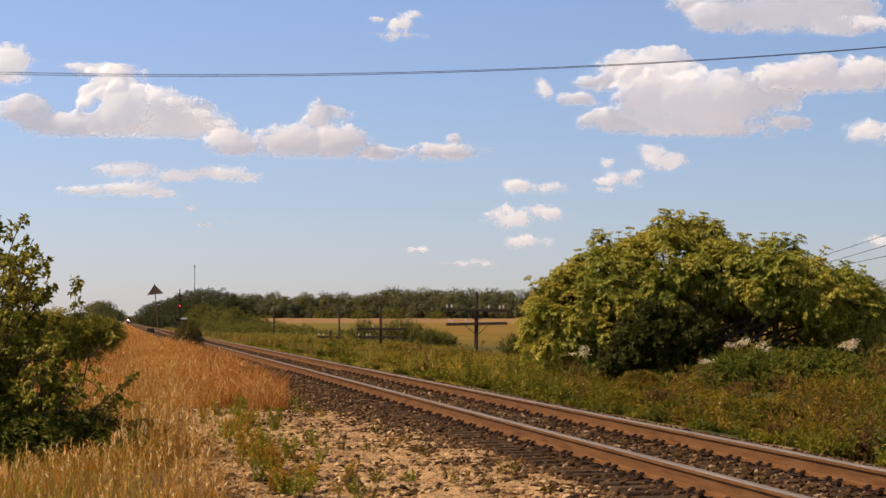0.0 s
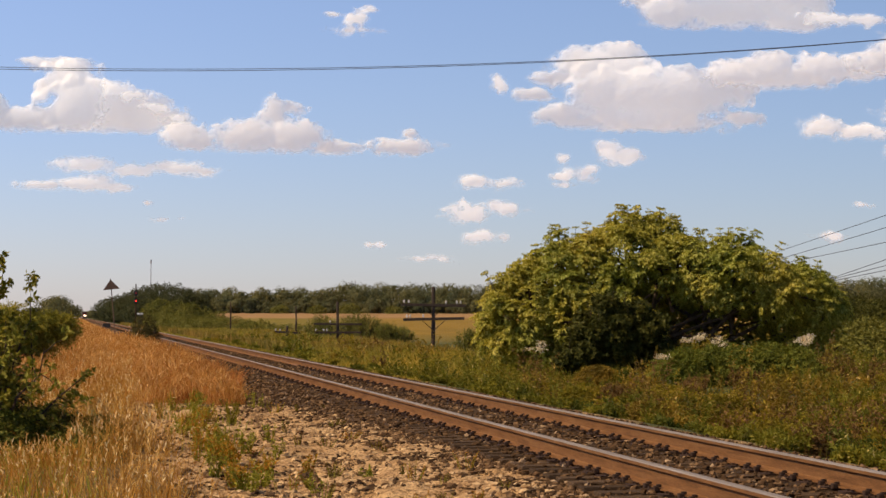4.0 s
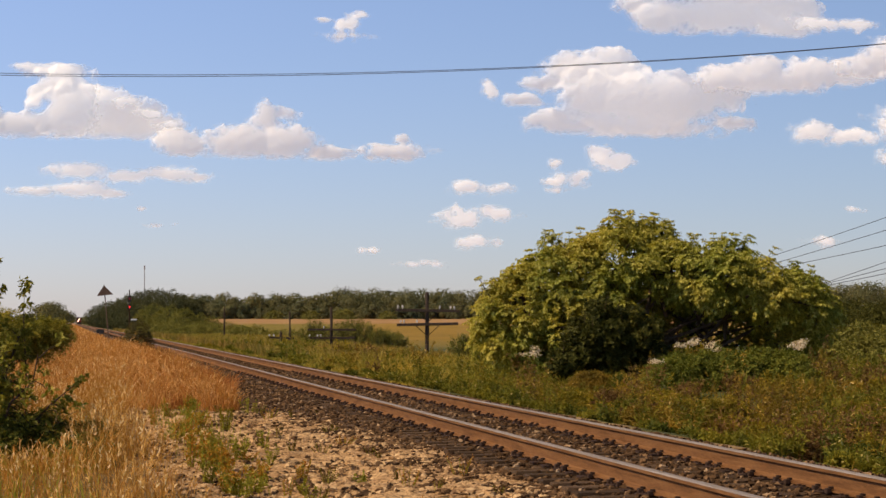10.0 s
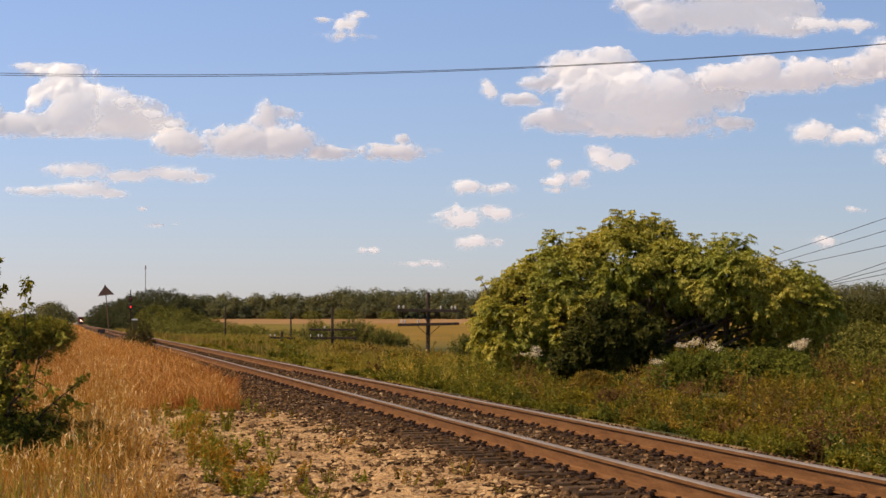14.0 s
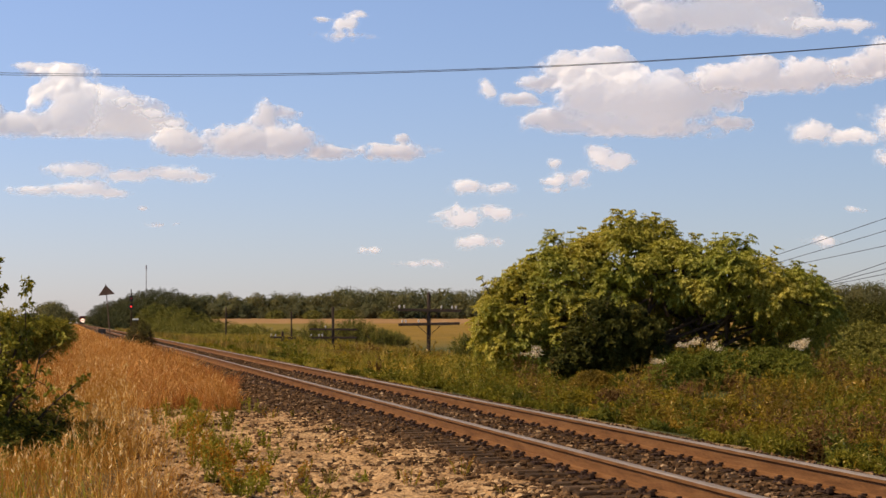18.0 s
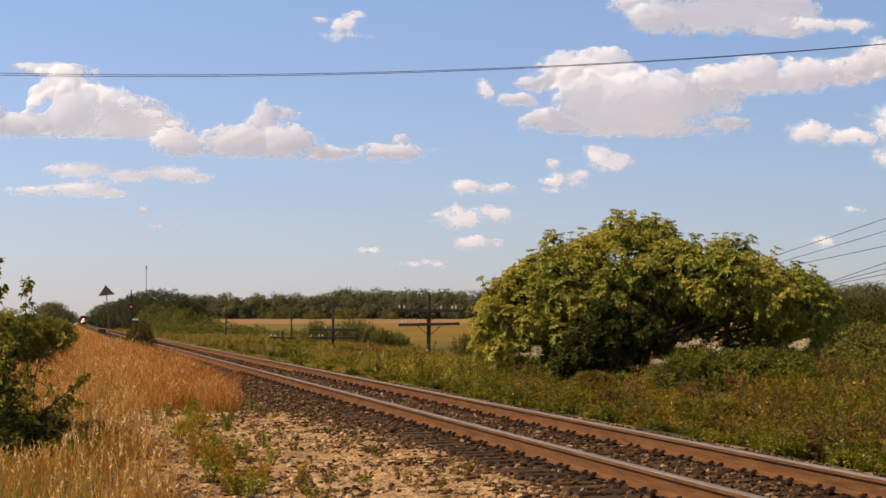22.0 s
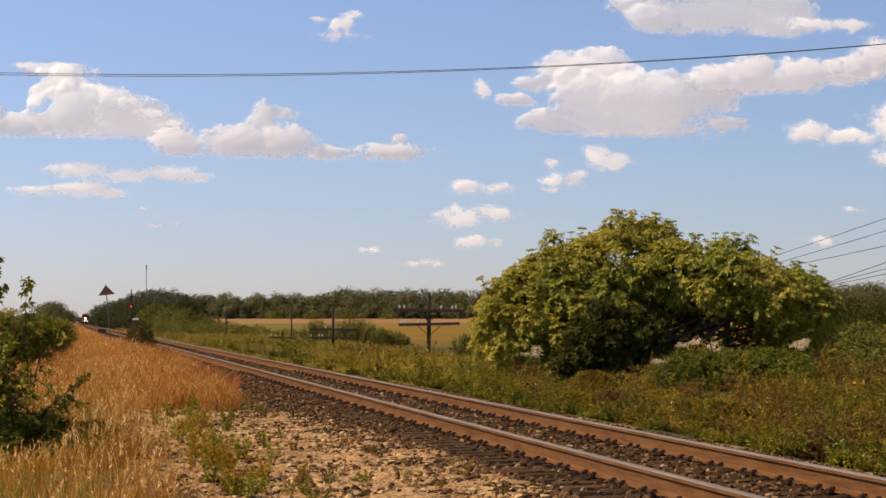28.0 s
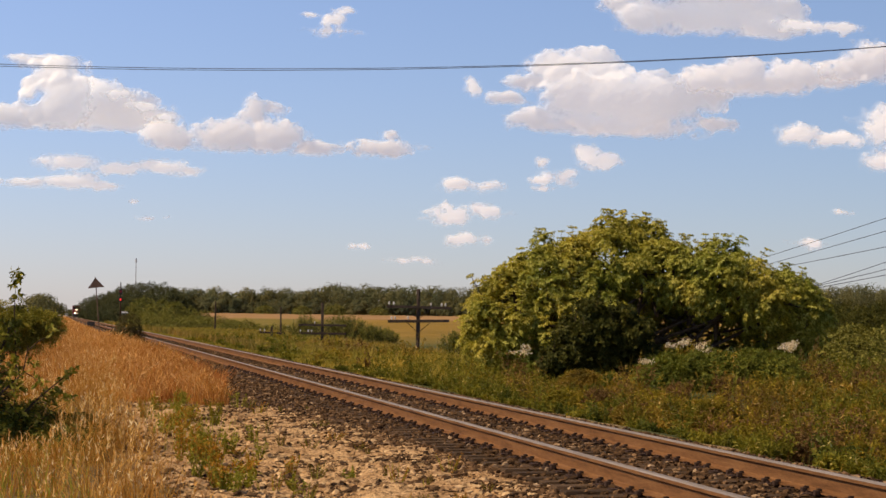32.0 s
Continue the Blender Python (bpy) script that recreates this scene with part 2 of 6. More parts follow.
# ---- mesh helpers ----
def finish(ob, material, parent=None, label=""):
    if material is not None:
        ob.data.materials.append(material)
    if parent is not None:
        ob.parent = parent
    if label:
        ob["label"] = label
    return ob


def part(name, bm, material, parent, label="", smooth=False):
    """Links a bmesh as one mesh object under a thing or a part."""
    me = bpy.data.meshes.new(name)
    bm.to_mesh(me)
    bm.free()
    if smooth:
        me.shade_smooth()
    return finish(new(name, me), material, parent, label)


def mesh_of(name, verts, groups, smooth=False):
    """A mesh from arrays: verts (N, 3) and groups of faces, each an array (M, k) of indices."""
    me = bpy.data.meshes.new(name)
    groups = [np.asarray(g, dtype=np.int32) for g in groups if len(g)]
    counts = np.concatenate([np.full(len(g), g.shape[1], dtype=np.int32) for g in groups])
    loops = np.concatenate([g.ravel() for g in groups])
    me.vertices.add(len(verts))
    me.vertices.foreach_set("co", np.asarray(verts, dtype=np.float32).ravel())
    me.loops.add(len(loops))
    me.loops.foreach_set("vertex_index", loops)
    me.polygons.add(len(counts))
    me.polygons.foreach_set("loop_start", np.concatenate([[0], np.cumsum(counts)[:-1]]).astype(np.int32))
    me.update(calc_edges=True)
    me.validate()
    if smooth:
        me.shade_smooth()
    else:
        me.shade_flat()
    return me


def box(bm, x0, x1, y0, y1, z0, z1, bevel=0.0):
    r = bmesh.ops.create_cube(bm, size=1.0, matrix=Matrix.LocRotScale(((x0 + x1) / 2, (y0 + y1) / 2, (z0 + z1) / 2), None, (x1 - x0, y1 - y0, z1 - z0)))
    if bevel:
        edges = {e for v in r["verts"] for e in v.link_edges}
        bmesh.ops.bevel(bm, geom=list(edges), offset=bevel, segments=2, affect="EDGES", profile=0.6)
    return bm


def tube(bm, points, radii, sides=7):
    """A tapered round tube along points, closed at both ends."""
    rings = []
    for i, p in enumerate(points):
        p = Vector(p)
        a = Vector(points[max(i - 1, 0)])
        b = Vector(points[min(i + 1, len(points) - 1)])
        q = (b - a).to_track_quat("Z", "Y")
        rings.append([bm.verts.new(p + q @ Vector((math.cos(k * math.tau / sides) * radii[i], math.sin(k * math.tau / sides) * radii[i], 0))) for k in range(sides)])
    for r0, r1 in zip(rings, rings[1:]):
        for k in range(sides):
            bm.faces.new((r0[k], r0[(k + 1) % sides], r1[(k + 1) % sides], r1[k]))
    bm.faces.new(reversed(rings[0]))
    bm.faces.new(rings[-1])
    return bm


def unit(v):
    return v / np.maximum(np.linalg.norm(v, axis=-1, keepdims=True), 1e-9)


def blades(rng, base, height, width, lean=0.25, curl=0.3):
    """Grass blades: five points each, bent over to a side. Returns verts and face groups."""
    n = len(base)
    az = rng.uniform(0, math.tau, n)
    side = np.stack([np.cos(az), np.sin(az), np.zeros(n)], 1)
    la = rng.uniform(0, math.tau, n)
    out = np.stack([np.cos(la), np.sin(la), np.zeros(n)], 1) * (rng.uniform(0.2, 1, n) * lean * height)[:, None]
    up = np.zeros((n, 3))
    up[:, 2] = height
    w = (side * np.asarray(width).reshape(-1, 1)) * 0.5
    mid = base + up * 0.55 + out * 0.4
    tip = base + up * (1 - curl * 0.3 * rng.uniform(0, 1, n))[:, None] + out * (1 + curl)
    v = np.stack([base - w, base + w, mid + w * 0.8, mid - w * 0.8, tip], 1).reshape(-1, 3)
    i = np.arange(n)[:, None] * 5
    return v, [i + np.array([[0, 1, 2, 3]]), i + np.array([[3, 2, 4]])]


def leaves(rng, base, ahead, length, width, fold=0.25, level=0.7, face=(0, 0, 1.0)):
    """Folded pointed leaves: four points and two faces each, along the direction ahead."""
    n = len(base)
    ahead = unit(ahead)
    side = unit(np.cross(ahead, rng.normal(size=(n, 3)) * (1 - level) + np.asarray(face) * level))
    up = np.cross(side, ahead)
    length, width = np.asarray(length).reshape(-1, 1), np.asarray(width).reshape(-1, 1)
    mid = base + ahead * length * 0.45
    v = np.stack([base, mid + side * width * 0.5 + up * width * fold, base + ahead * length, mid - side * width * 0.5 + up * width * fold], 1).reshape(-1, 3)
    i = np.arange(n)[:, None] * 4
    return v, [np.concatenate([i + np.array([[0, 1, 2]]), i + np.array([[0, 2, 3]])])]


def joined(pieces):
    """Joins several (verts, groups) into one."""
    verts, groups, at = [], [], 0
    for v, gs in pieces:
        verts.append(v)
        groups += [g + at for g in gs]
        at += len(v)
    return np.concatenate(verts), groups


def sprays(rng, base, ahead, count, rachis, length, width, droop=0.35):
    """Leaf sprays: leaflets in pairs along a drooping stalk."""
    n = len(base)
    ahead = unit(ahead)
    side = unit(np.cross(ahead, np.array([0, 0, 1.0]) + rng.normal(size=(n, 3)) * 0.3))
    size = rng.uniform(0.65, 1.25, n)[:, None]
    face = unit(ahead * 0.75 + np.array([0, 0, 0.6]))
    out = []
    for k in range(count):
        f = (k // 2 + 0.6) / (count / 2)
        at = base + ahead * rachis * f * size - np.array([0, 0, 1.0]) * (droop * rachis * f * f) * size
        s = side * (1 if k % 2 else -1)
        d = ahead * 0.55 + s * (0.9 if k < count - 1 else 0.05) - np.array([0, 0, 0.35]) + rng.normal(size=(n, 3)) * 0.2
        out.append(leaves(rng, at, d, length * size * rng.uniform(0.8, 1.2, (n, 1)), width * size, level=0.78, face=face))
    return joined(out)


def rosettes(rng, base, ahead, count, length, width, droop=0.5):
    """Shoot ends: leaves set round each tip, drooping outwards."""
    n = len(base)
    ahead = unit(ahead)
    one = unit(np.cross(ahead, rng.normal(size=(n, 3))))
    two = np.cross(ahead, one)
    size = rng.uniform(0.65, 1.25, (n, 1))
    turn = rng.uniform(0, math.tau, (n, 1))
    out = []
    for k in range(count):
        a = turn + k * 2.4 + rng.normal(size=(n, 1)) * 0.25
        d = one * np.cos(a) + two * np.sin(a) + ahead * rng.uniform(0.15, 0.8, (n, 1)) - np.array([0, 0, droop])
        at = base - ahead * length * size * 0.5 * (k / count)
        out.append(leaves(rng, at, d, length * size * rng.uniform(0.75, 1.25, (n, 1)), width * size, level=0.85, face=ahead + np.array([0, 0, 0.4])))
    return joined(out)


def tufts(rng, base, axis, fronds, reach, leaflet, droop=0.75, rise=0.75):
    """Shoot ends of a maple: compound leaves that arch out round each tip and hang over, like small umbrellas."""
    n = len(base)
    axis = unit(axis)
    one = unit(np.cross(axis, rng.normal(size=(n, 3))))
    two = np.cross(axis, one)
    size = rng.uniform(0.6, 1.3, (n, 1))
    turn = rng.uniform(0, math.tau, (n, 1))
    down = np.array([0, 0, 1.0])
    out = []
    for k in range(fronds):
        a = turn + k * math.tau / fronds + rng.normal(size=(n, 1)) * 0.35
        way = one * np.cos(a) + two * np.sin(a)
        long = reach * size * rng.uniform(0.65, 1.2, (n, 1))
        face = unit(axis * 0.7 + way * 0.35 + down * 0.5)
        across = unit(np.cross(way, face))
        for f, s in ((0.45, 1), (0.5, -1), (0.8, 1), (0.85, -1), (1.0, 0)):
            at = base + axis * long * rise * f + way * long * f - down * (droop * f * f) * long
            d = way * (0.5 if s else 1.0) + across * (0.85 * s) - down * (0.25 + 0.5 * f) + rng.normal(size=(n, 3)) * 0.16
            out.append(leaves(rng, at, d, leaflet * size * rng.uniform(0.8, 1.25, (n, 1)), leaflet * 0.5 * size, level=0.82, face=face))
    return joined(out)


def shell_points(rng, lobes, density, inner=0.5, yr=None):
    """Points in the outer part of ellipsoid lobes (x, y, z, rx, ry, rz), with outward directions; those deep inside another lobe go."""
    pts, dirs = [], []
    arr = np.array(lobes, dtype=float)
    for x, y, z, rx, ry, rz in lobes:
        n = int(density * (rx * ry + ry * rz + rx * rz) * 4.2)
        d = unit(rng.normal(size=(n, 3)))
        r = rng.uniform(inner, 1.0, n) ** 0.5
        bump = 1 + 0.16 * np.sin(d[:, 0] * 7 + x * 3) * np.cos(d[:, 2] * 6 + y) + rng.normal(size=n) * 0.05
        pts.append(np.array([x, y, z]) + d * np.array([rx, ry, rz]) * (r * bump)[:, None])
        dirs.append(unit(d / np.array([rx, ry, rz])))
    p, d = np.concatenate(pts), np.concatenate(dirs)
    keep = np.ones(len(p), bool)
    for c in arr:
        keep &= (((p - c[:3]) / c[3:]) ** 2).sum(1) > (inner * 0.8) ** 2
    return p[keep], d[keep]


def lattice(rng, size):
    return rng.uniform(0, 1, (size, size))


def fbm(rng, u, v, scale, octaves=5, gain=0.55):
    """Fractal value noise at u, v, about 0 to 1."""
    total, amp, norm = np.zeros_like(u, dtype=float), 1.0, 0.0
    for o in range(octaves):
        g = lattice(rng, 64)
        a, b = u * scale * 2 ** o + 100.3, v * scale * 2 ** o + 57.7
        i, j = np.floor(a).astype(int), np.floor(b).astype(int)
        s, t = a - i, b - j
        s, t = s * s * (3 - 2 * s), t * t * (3 - 2 * t)
        total += amp * ((g[i % 64, j % 64] * (1 - s) + g[(i + 1) % 64, j % 64] * s) * (1 - t) + (g[i % 64, (j + 1) % 64] * (1 - s) + g[(i + 1) % 64, (j + 1) % 64] * s) * t)
        norm += amp
        amp *= gain
    return total / norm


def spot(bearing, away):
    """The plan place at a bearing in degrees to the right of the line, so many metres off."""
    return math.sin(radians(bearing)) * away, math.cos(radians(bearing)) * away


def smooth(a, b, v):
    t = np.clip((v - a) / (b - a), 0, 1)
    return t * t * (3 - 2 * t)


# ---- ground ----
HILLS = np.random.default_rng(12).uniform(0, 6.28, 8)


def land(x, y):
    """Height of the ground."""
    x, y = np.asarray(x, float), np.asarray(y, float)
    z = 0.05 + 0.05 * np.sin(x * 1.3 + HILLS[0]) * np.sin(y * 0.4 + HILLS[1]) + 0.025 * np.sin(x * 3.1 + y * 1.7) + 0.02 * np.sin(y * 2.3 - x)
    z = z - 0.12 * smooth(1.0, -4.0, x)
    bed = smooth(2.9, 3.6, x) * smooth(8.4, 7.5, x)
    z = z * (1 - bed) + 0.10 * bed
    z = z - 0.50 * smooth(7.6, 10.2, x) + 0.42 * smooth(11.5, 15.0, x) * smooth(80, 62, y)
    z = z + 0.0052 * np.maximum(y - 190, 0) * smooth(18, 45, x) * smooth(1500, 900, y) + 3.6 * smooth(18, 45, x) * smooth(900, 1500, y)
    return z


def ground():
    xs = np.concatenate([-np.geomspace(2500, 8, 34), np.arange(-7, 0.1, 0.25), np.arange(0.1, 4.4, 0.05), np.arange(4.4, 22, 0.25), np.geomspace(22.5, 2500, 40)])
    ys = np.concatenate([-np.geomspace(900, 3, 14), np.arange(-2, 14, 0.5), np.arange(14, 38, 0.07), np.arange(38, 80, 0.5), np.geomspace(81.5, 4600, 70)])
    gx, gy = np.meshgrid(xs, ys)
    rng = np.random.default_rng(13)
    bare = smooth(0.1, 0.8, gx) * smooth(4.3, 3.7, gx) * smooth(13, 15, gy) * smooth(40, 35, gy)
    rough = 0.11 * (fbm(rng, gx, gy, 2.2, 3) - 0.5) + 0.075 * (fbm(rng, gx, gy, 6.5, 2) - 0.5)
    pits = -0.09 * smooth(0.60, 0.72, fbm(rng, gx, gy * 0.7, 3.4, 3))
    gz = land(gx, gy) + bare * (rough + pits)
    v = np.stack([gx.ravel(), gy.ravel(), gz.ravel()], 1)
    c = len(xs)
    i = (np.arange(len(ys) - 1)[:, None] * c + np.arange(c - 1)[None, :]).ravel()[:, None]
    ob = new("ground", mesh_of("ground", v, [i + np.array([[0, 1, c + 1, c]])], True))
    finish(ob, EARTH)
    return tagged(ob, "pale clay, dry turf and stubble fields reaching the horizon", "ground", kind="structure")


ground()


# ---- railway ----
def rail_profile(part_of):
    """Half outlines of a flat-bottomed rail, width and height in metres."""
    if part_of == "head":
        return ((-0.030, 0.0), (-0.037, -0.010), (-0.037, -0.012), (0.037, -0.012), (0.037, -0.010), (0.030, 0.0))
    return ((-0.036, -0.0125), (-0.036, -0.038), (-0.012, -0.050), (-0.010, -0.145), (-0.030, -0.160), (-0.076, -0.170), (-0.076, -0.182),
            (0.076, -0.182), (0.076, -0.170), (0.030, -0.160), (0.010, -0.145), (0.012, -0.050), (0.036, -0.038), (0.036, -0.0125))


def extrude_profile(profile, x, z, ys):
    k = len(profile)
    v = np.array([(x + a, y, z + b) for y in ys for a, b in profile])
    i = (np.arange(len(ys) - 1)[:, None] * k + np.arange(k)[None, :])
    j = (np.arange(len(ys) - 1)[:, None] * k + (np.arange(k)[None, :] + 1) % k)
    sides = np.stack([i.ravel(), j.ravel(), (j + k).ravel(), (i + k).ravel()], 1)
    caps = np.array([list(range(k))[::-1], [(len(ys) - 1) * k + q for q in range(k)]])
    return v, [sides, caps]


def railway():
    rng = np.random.default_rng(21)
    track = tagged(new("railway_track"), "single railway track with rusty rails on dark stone ballast", "railway track", kind="structure")
    ys = np.concatenate([np.arange(-60, 200, 4.0), np.geomspace(200, 2600, 40)])
    for x in RAIL_X:
        rail = finish(new("rail", mesh_of("rail", *extrude_profile(rail_profile("web"), x, RAIL_TOP, ys))), RUST, track, "rusty orange-brown rail")
        finish(new("running_surface", mesh_of("running_surface", *extrude_profile(rail_profile("head"), x, RAIL_TOP, ys))), STEEL, rail, "polished steel top of the rail")
    # ties, plates, spikes and anchors
    bm = box(bmesh.new(), -1.30, 1.30, -0.115, 0.115, -0.18, 0.0, 0.012)
    for v in bm.verts:
        v.co.z += random.uniform(-0.006, 0.006)
    tie_mesh = bpy.data.meshes.new("tie")
    bm.to_mesh(tie_mesh)
    bm.free()
    tie_mesh.materials.append(OLD_TIE)
    bm = box(bmesh.new(), -0.17, 0.17, -0.09, 0.09, 0.0, 0.018)
    for sx in (-0.10, 0.10):
        for sy in (-0.05, 0.05):
            box(bm, sx - 0.014, sx + 0.014, sy - 0.014, sy + 0.014, 0.018, 0.034)
    plate_mesh = bpy.data.meshes.new("tie_plate")
    bm.to_mesh(plate_mesh)
    bm.free()
    plate_mesh.materials.append(DARK_IRON)
    bm = box(bmesh.new(), -0.105, 0.10, -0.018, 0.018, -0.028, -0.003, 0.004)
    box(bm, -0.125, -0.080, -0.030, 0.030, -0.022, 0.022, 0.008)
    box(bm, -0.100, -0.060, -0.020, 0.020, 0.012, 0.036, 0.006)
    anchor_mesh = bpy.data.meshes.new("rail_anchor")
    bm.to_mesh(anchor_mesh)
    bm.free()
    anchor_mesh.materials.append(DARK_IRON)
    top = RAIL_TOP - 0.182 - 0.019
    mid = sum(RAIL_X) / 2
    far_v = []
    step = 0.485
    for k in range(620):
        y = 6.3 + k * step
        z = top + rng.uniform(-0.008, 0.004)
        if k > 105:
            far_v.append((y, z))
            continue
        tie = new("tie", tie_mesh)
        tie.parent = track
        tie.matrix_basis = pose(mid + rng.normal() * 0.02, y + rng.normal() * 0.012, z, 0, 0, rng.normal() * 0.6)
        for x in RAIL_X:
            plate = new("tie_plate", plate_mesh)
            plate.parent = track
            plate.matrix_basis = pose(x, y, top + 0.0005)
            if k % 2 == 0:
                for dy in (-0.145, 0.145):
                    a = new("rail_anchor", anchor_mesh)
                    a.parent = track
                    a.matrix_basis = pose(x, y + dy + rng.normal() * 0.006, RAIL_TOP - 0.170)
    pieces = []
    cube = np.array([(a, b, c) for a in (-1, 1) for b in (-1, 1) for c in (-1, 1)], float)
    quads = np.array([(0, 1, 3, 2), (4, 6, 7, 5), (0, 4, 5, 1), (2, 3, 7, 6), (0, 2, 6, 4), (1, 5, 7, 3)])
    for y, z in far_v:
        pieces.append((cube * (1.3, 0.115, 0.09) + (mid, y, z - 0.09), [quads]))
    rest = finish(new("far_ties", mesh_of("far_ties", *joined(pieces))), OLD_TIE, track)
    tagged(rest, kind="stuff")


def bed_edge(y):
    """Where the stone bed runs out on the near side."""
    return 3.8 - 1.0 * smooth(22, 35, y)


def ballast():
    """The stone bed with its shoulders, and its loose stones."""
    rng = np.random.default_rng(31)
    ys = np.concatenate([np.arange(-60, 90, 0.6), np.geomspace(90, 2600, 60)])
    xs = np.array([2.75, 3.1, 3.45, 3.8, 4.15, 4.45, 4.62, 4.78, 5.1, 5.45, 5.8, 6.13, 6.29, 6.6, 7.0, 7.4, 7.8, 8.3])
    gx, gy = np.meshgrid(xs, ys)
    gz = 0.130 + 0.018 * fbm(rng, gx, gy, 1.7, 3) - 0.16 * smooth(0.55, 0.0, gx - bed_edge(gy)) - 0.30 * smooth(7.2, 8.2, gx)
    v = np.stack([gx.ravel(), gy.ravel(), gz.ravel()], 1)
    c = len(xs)
    i = (np.arange(len(ys) - 1)[:, None] * c + np.arange(c - 1)[None, :]).ravel()[:, None]
    ob = finish(new("ballast_bed", mesh_of("ballast_bed", v, [i + np.array([[0, 1, c + 1, c]])], True)), BED)
    tagged(ob, "dark brown ballast bed under the track", "ballast", kind="structure")


ICO_V = np.array([(0, 0, 1), (0.894, 0, 0.447), (0.276, 0.851, 0.447), (-0.724, 0.526, 0.447), (-0.724, -0.526, 0.447), (0.276, -0.851, 0.447),
                  (0.724, 0.526, -0.447), (-0.276, 0.851, -0.447), (-0.894, 0, -0.447), (-0.276, -0.851, -0.447), (0.724, -0.526, -0.447)])
ICO_F = np.array([(0, 1, 2), (0, 2, 3), (0, 3, 4), (0, 4, 5), (0, 5, 1), (1, 6, 2), (2, 6, 7), (2, 7, 3), (3, 7, 8), (3, 8, 4),
                  (4, 8, 9), (4, 9, 5), (5, 9, 10), (5, 10, 1), (1, 10, 6)])


def stones(rng, where, size, flat=0.7):
    n = len(where)
    v = ICO_V[None] * rng.uniform(0.5, 1.4, (n, 11, 1)) + rng.normal(size=(n, 11, 3)) * 0.14
    v = v * (size[:, None] * 0.5 * rng.uniform(0.7, 1.3, (n, 3)))[:, None, :] * np.array([1, 1, flat])
    a = rng.uniform(0, math.tau, n)
    ca, sa = np.cos(a)[:, None], np.sin(a)[:, None]
    v = np.stack([v[..., 0] * ca - v[..., 1] * sa, v[..., 0] * sa + v[..., 1] * ca, v[..., 2]], 2) + where[:, None, :]
    return v.reshape(-1, 3), [(np.arange(n)[:, None, None] * 11 + ICO_F[None]).reshape(-1, 3)]


def loose_stones():
    rng = np.random.default_rng(32)
    n = 42000
    y = 7 + 95 * rng.uniform(0, 1, n) ** 1.9
    x = rng.uniform(2.9, 7.9, n)
    z = 0.134 - 0.14 * smooth(0.55, 0.0, x - bed_edge(y)) - 0.30 * smooth(7.2, 8.2, x)
    keep = (np.abs(x - RAIL_X[0]) > 0.10) & (np.abs(x - RAIL_X[1]) > 0.10)
    near_side = (x < bed_edge(y) + rng.uniform(-0.25, 0.7, n))
    keep &= ~near_side
    # ties stand a little clear of the stones
    phase = np.abs(((y - 6.3) / 0.485 + 0.5) % 1 - 0.5) * 0.485
    keep &= ~((phase < 0.11) & (x > 4.2) & (x < 6.7) & (rng.uniform(0, 1, n) < 0.55))
    keep &= ~((phase < 0.125) & (x <= 4.6) & (x > 4.1) & (rng.uniform(0, 1, n) < 0.85))
    p = np.stack([x, y, z + rng.uniform(0.0, 0.035, n)], 1)[keep]
    ob = finish(new("ballast_stones", mesh_of("ballast_stones", *stones(rng, p, rng.uniform(0.03, 0.075, len(p))))), STONE)
    tagged(ob, "crushed dark brown and grey ballast stones", "gravel", kind="stuff")
    # patches of spilt ballast on the clay
    n = 9000
    y = 15 + 24 * rng.uniform(0, 1, n) ** 1.2
    x = bed_edge(y) + 0.5 - 1.5 * rng.uniform(0, 1, n) ** 1.4
    thin = smooth(1.5, 0.2, bed_edge(y) + 0.5 - x)
    keep = fbm(np.random.default_rng(6), x, y, 1.5, 3) + 0.22 * thin > rng.uniform(0.55, 0.78, n)
    size = rng.uniform(0.025, 0.07, n)
    p = np.stack([x, y, land(x, y) + size * 0.2], 1)[keep]
    ob = finish(new("spilt_stones", mesh_of("spilt_stones", *stones(rng, p, size[keep]))), STONE)
    tagged(ob, "dark ballast stones spilt in patches on the clay", "gravel", kind="stuff")
    n = 44000
    y = 14.5 + 26 * rng.uniform(0, 1, n) ** 1.3
    x = rng.uniform(0.2, 4.0, n)
    keep = (fbm(np.random.default_rng(5), x, y, 0.9, 3) > rng.uniform(0.28, 0.78, n)) & (x > rng.uniform(0.6, 1.25, n))
    size = 0.014 + 0.075 * rng.uniform(0, 1, n) ** 2.6
    p = np.stack([x, y, land(x, y) + size * 0.16], 1)[keep]
    ob = finish(new("clods", mesh_of("clods", *stones(rng, p, size[keep], 0.6))), CLOD)
    tagged(ob, "clay clods and small stones on the bare ground", "stones", kind="stuff")


railway()
ballast()
loose_stones()


# ---- grass and weeds ----
def strew(rng, n, x0, x1, y0, y1, power=1.5):
    y = y0 + (y1 - y0) * rng.uniform(0, 1, n) ** power
    return rng.uniform(x0, x1, n), y


def on_land(x, y, lift=0.0):
    return np.stack([x, y, land(x, y) + lift], 1)


def stuff(name, pieces, material, label, category):
    ob = finish(new(name, mesh_of(name, *joined(pieces))), material)
    return tagged(ob, label, category, kind="stuff")


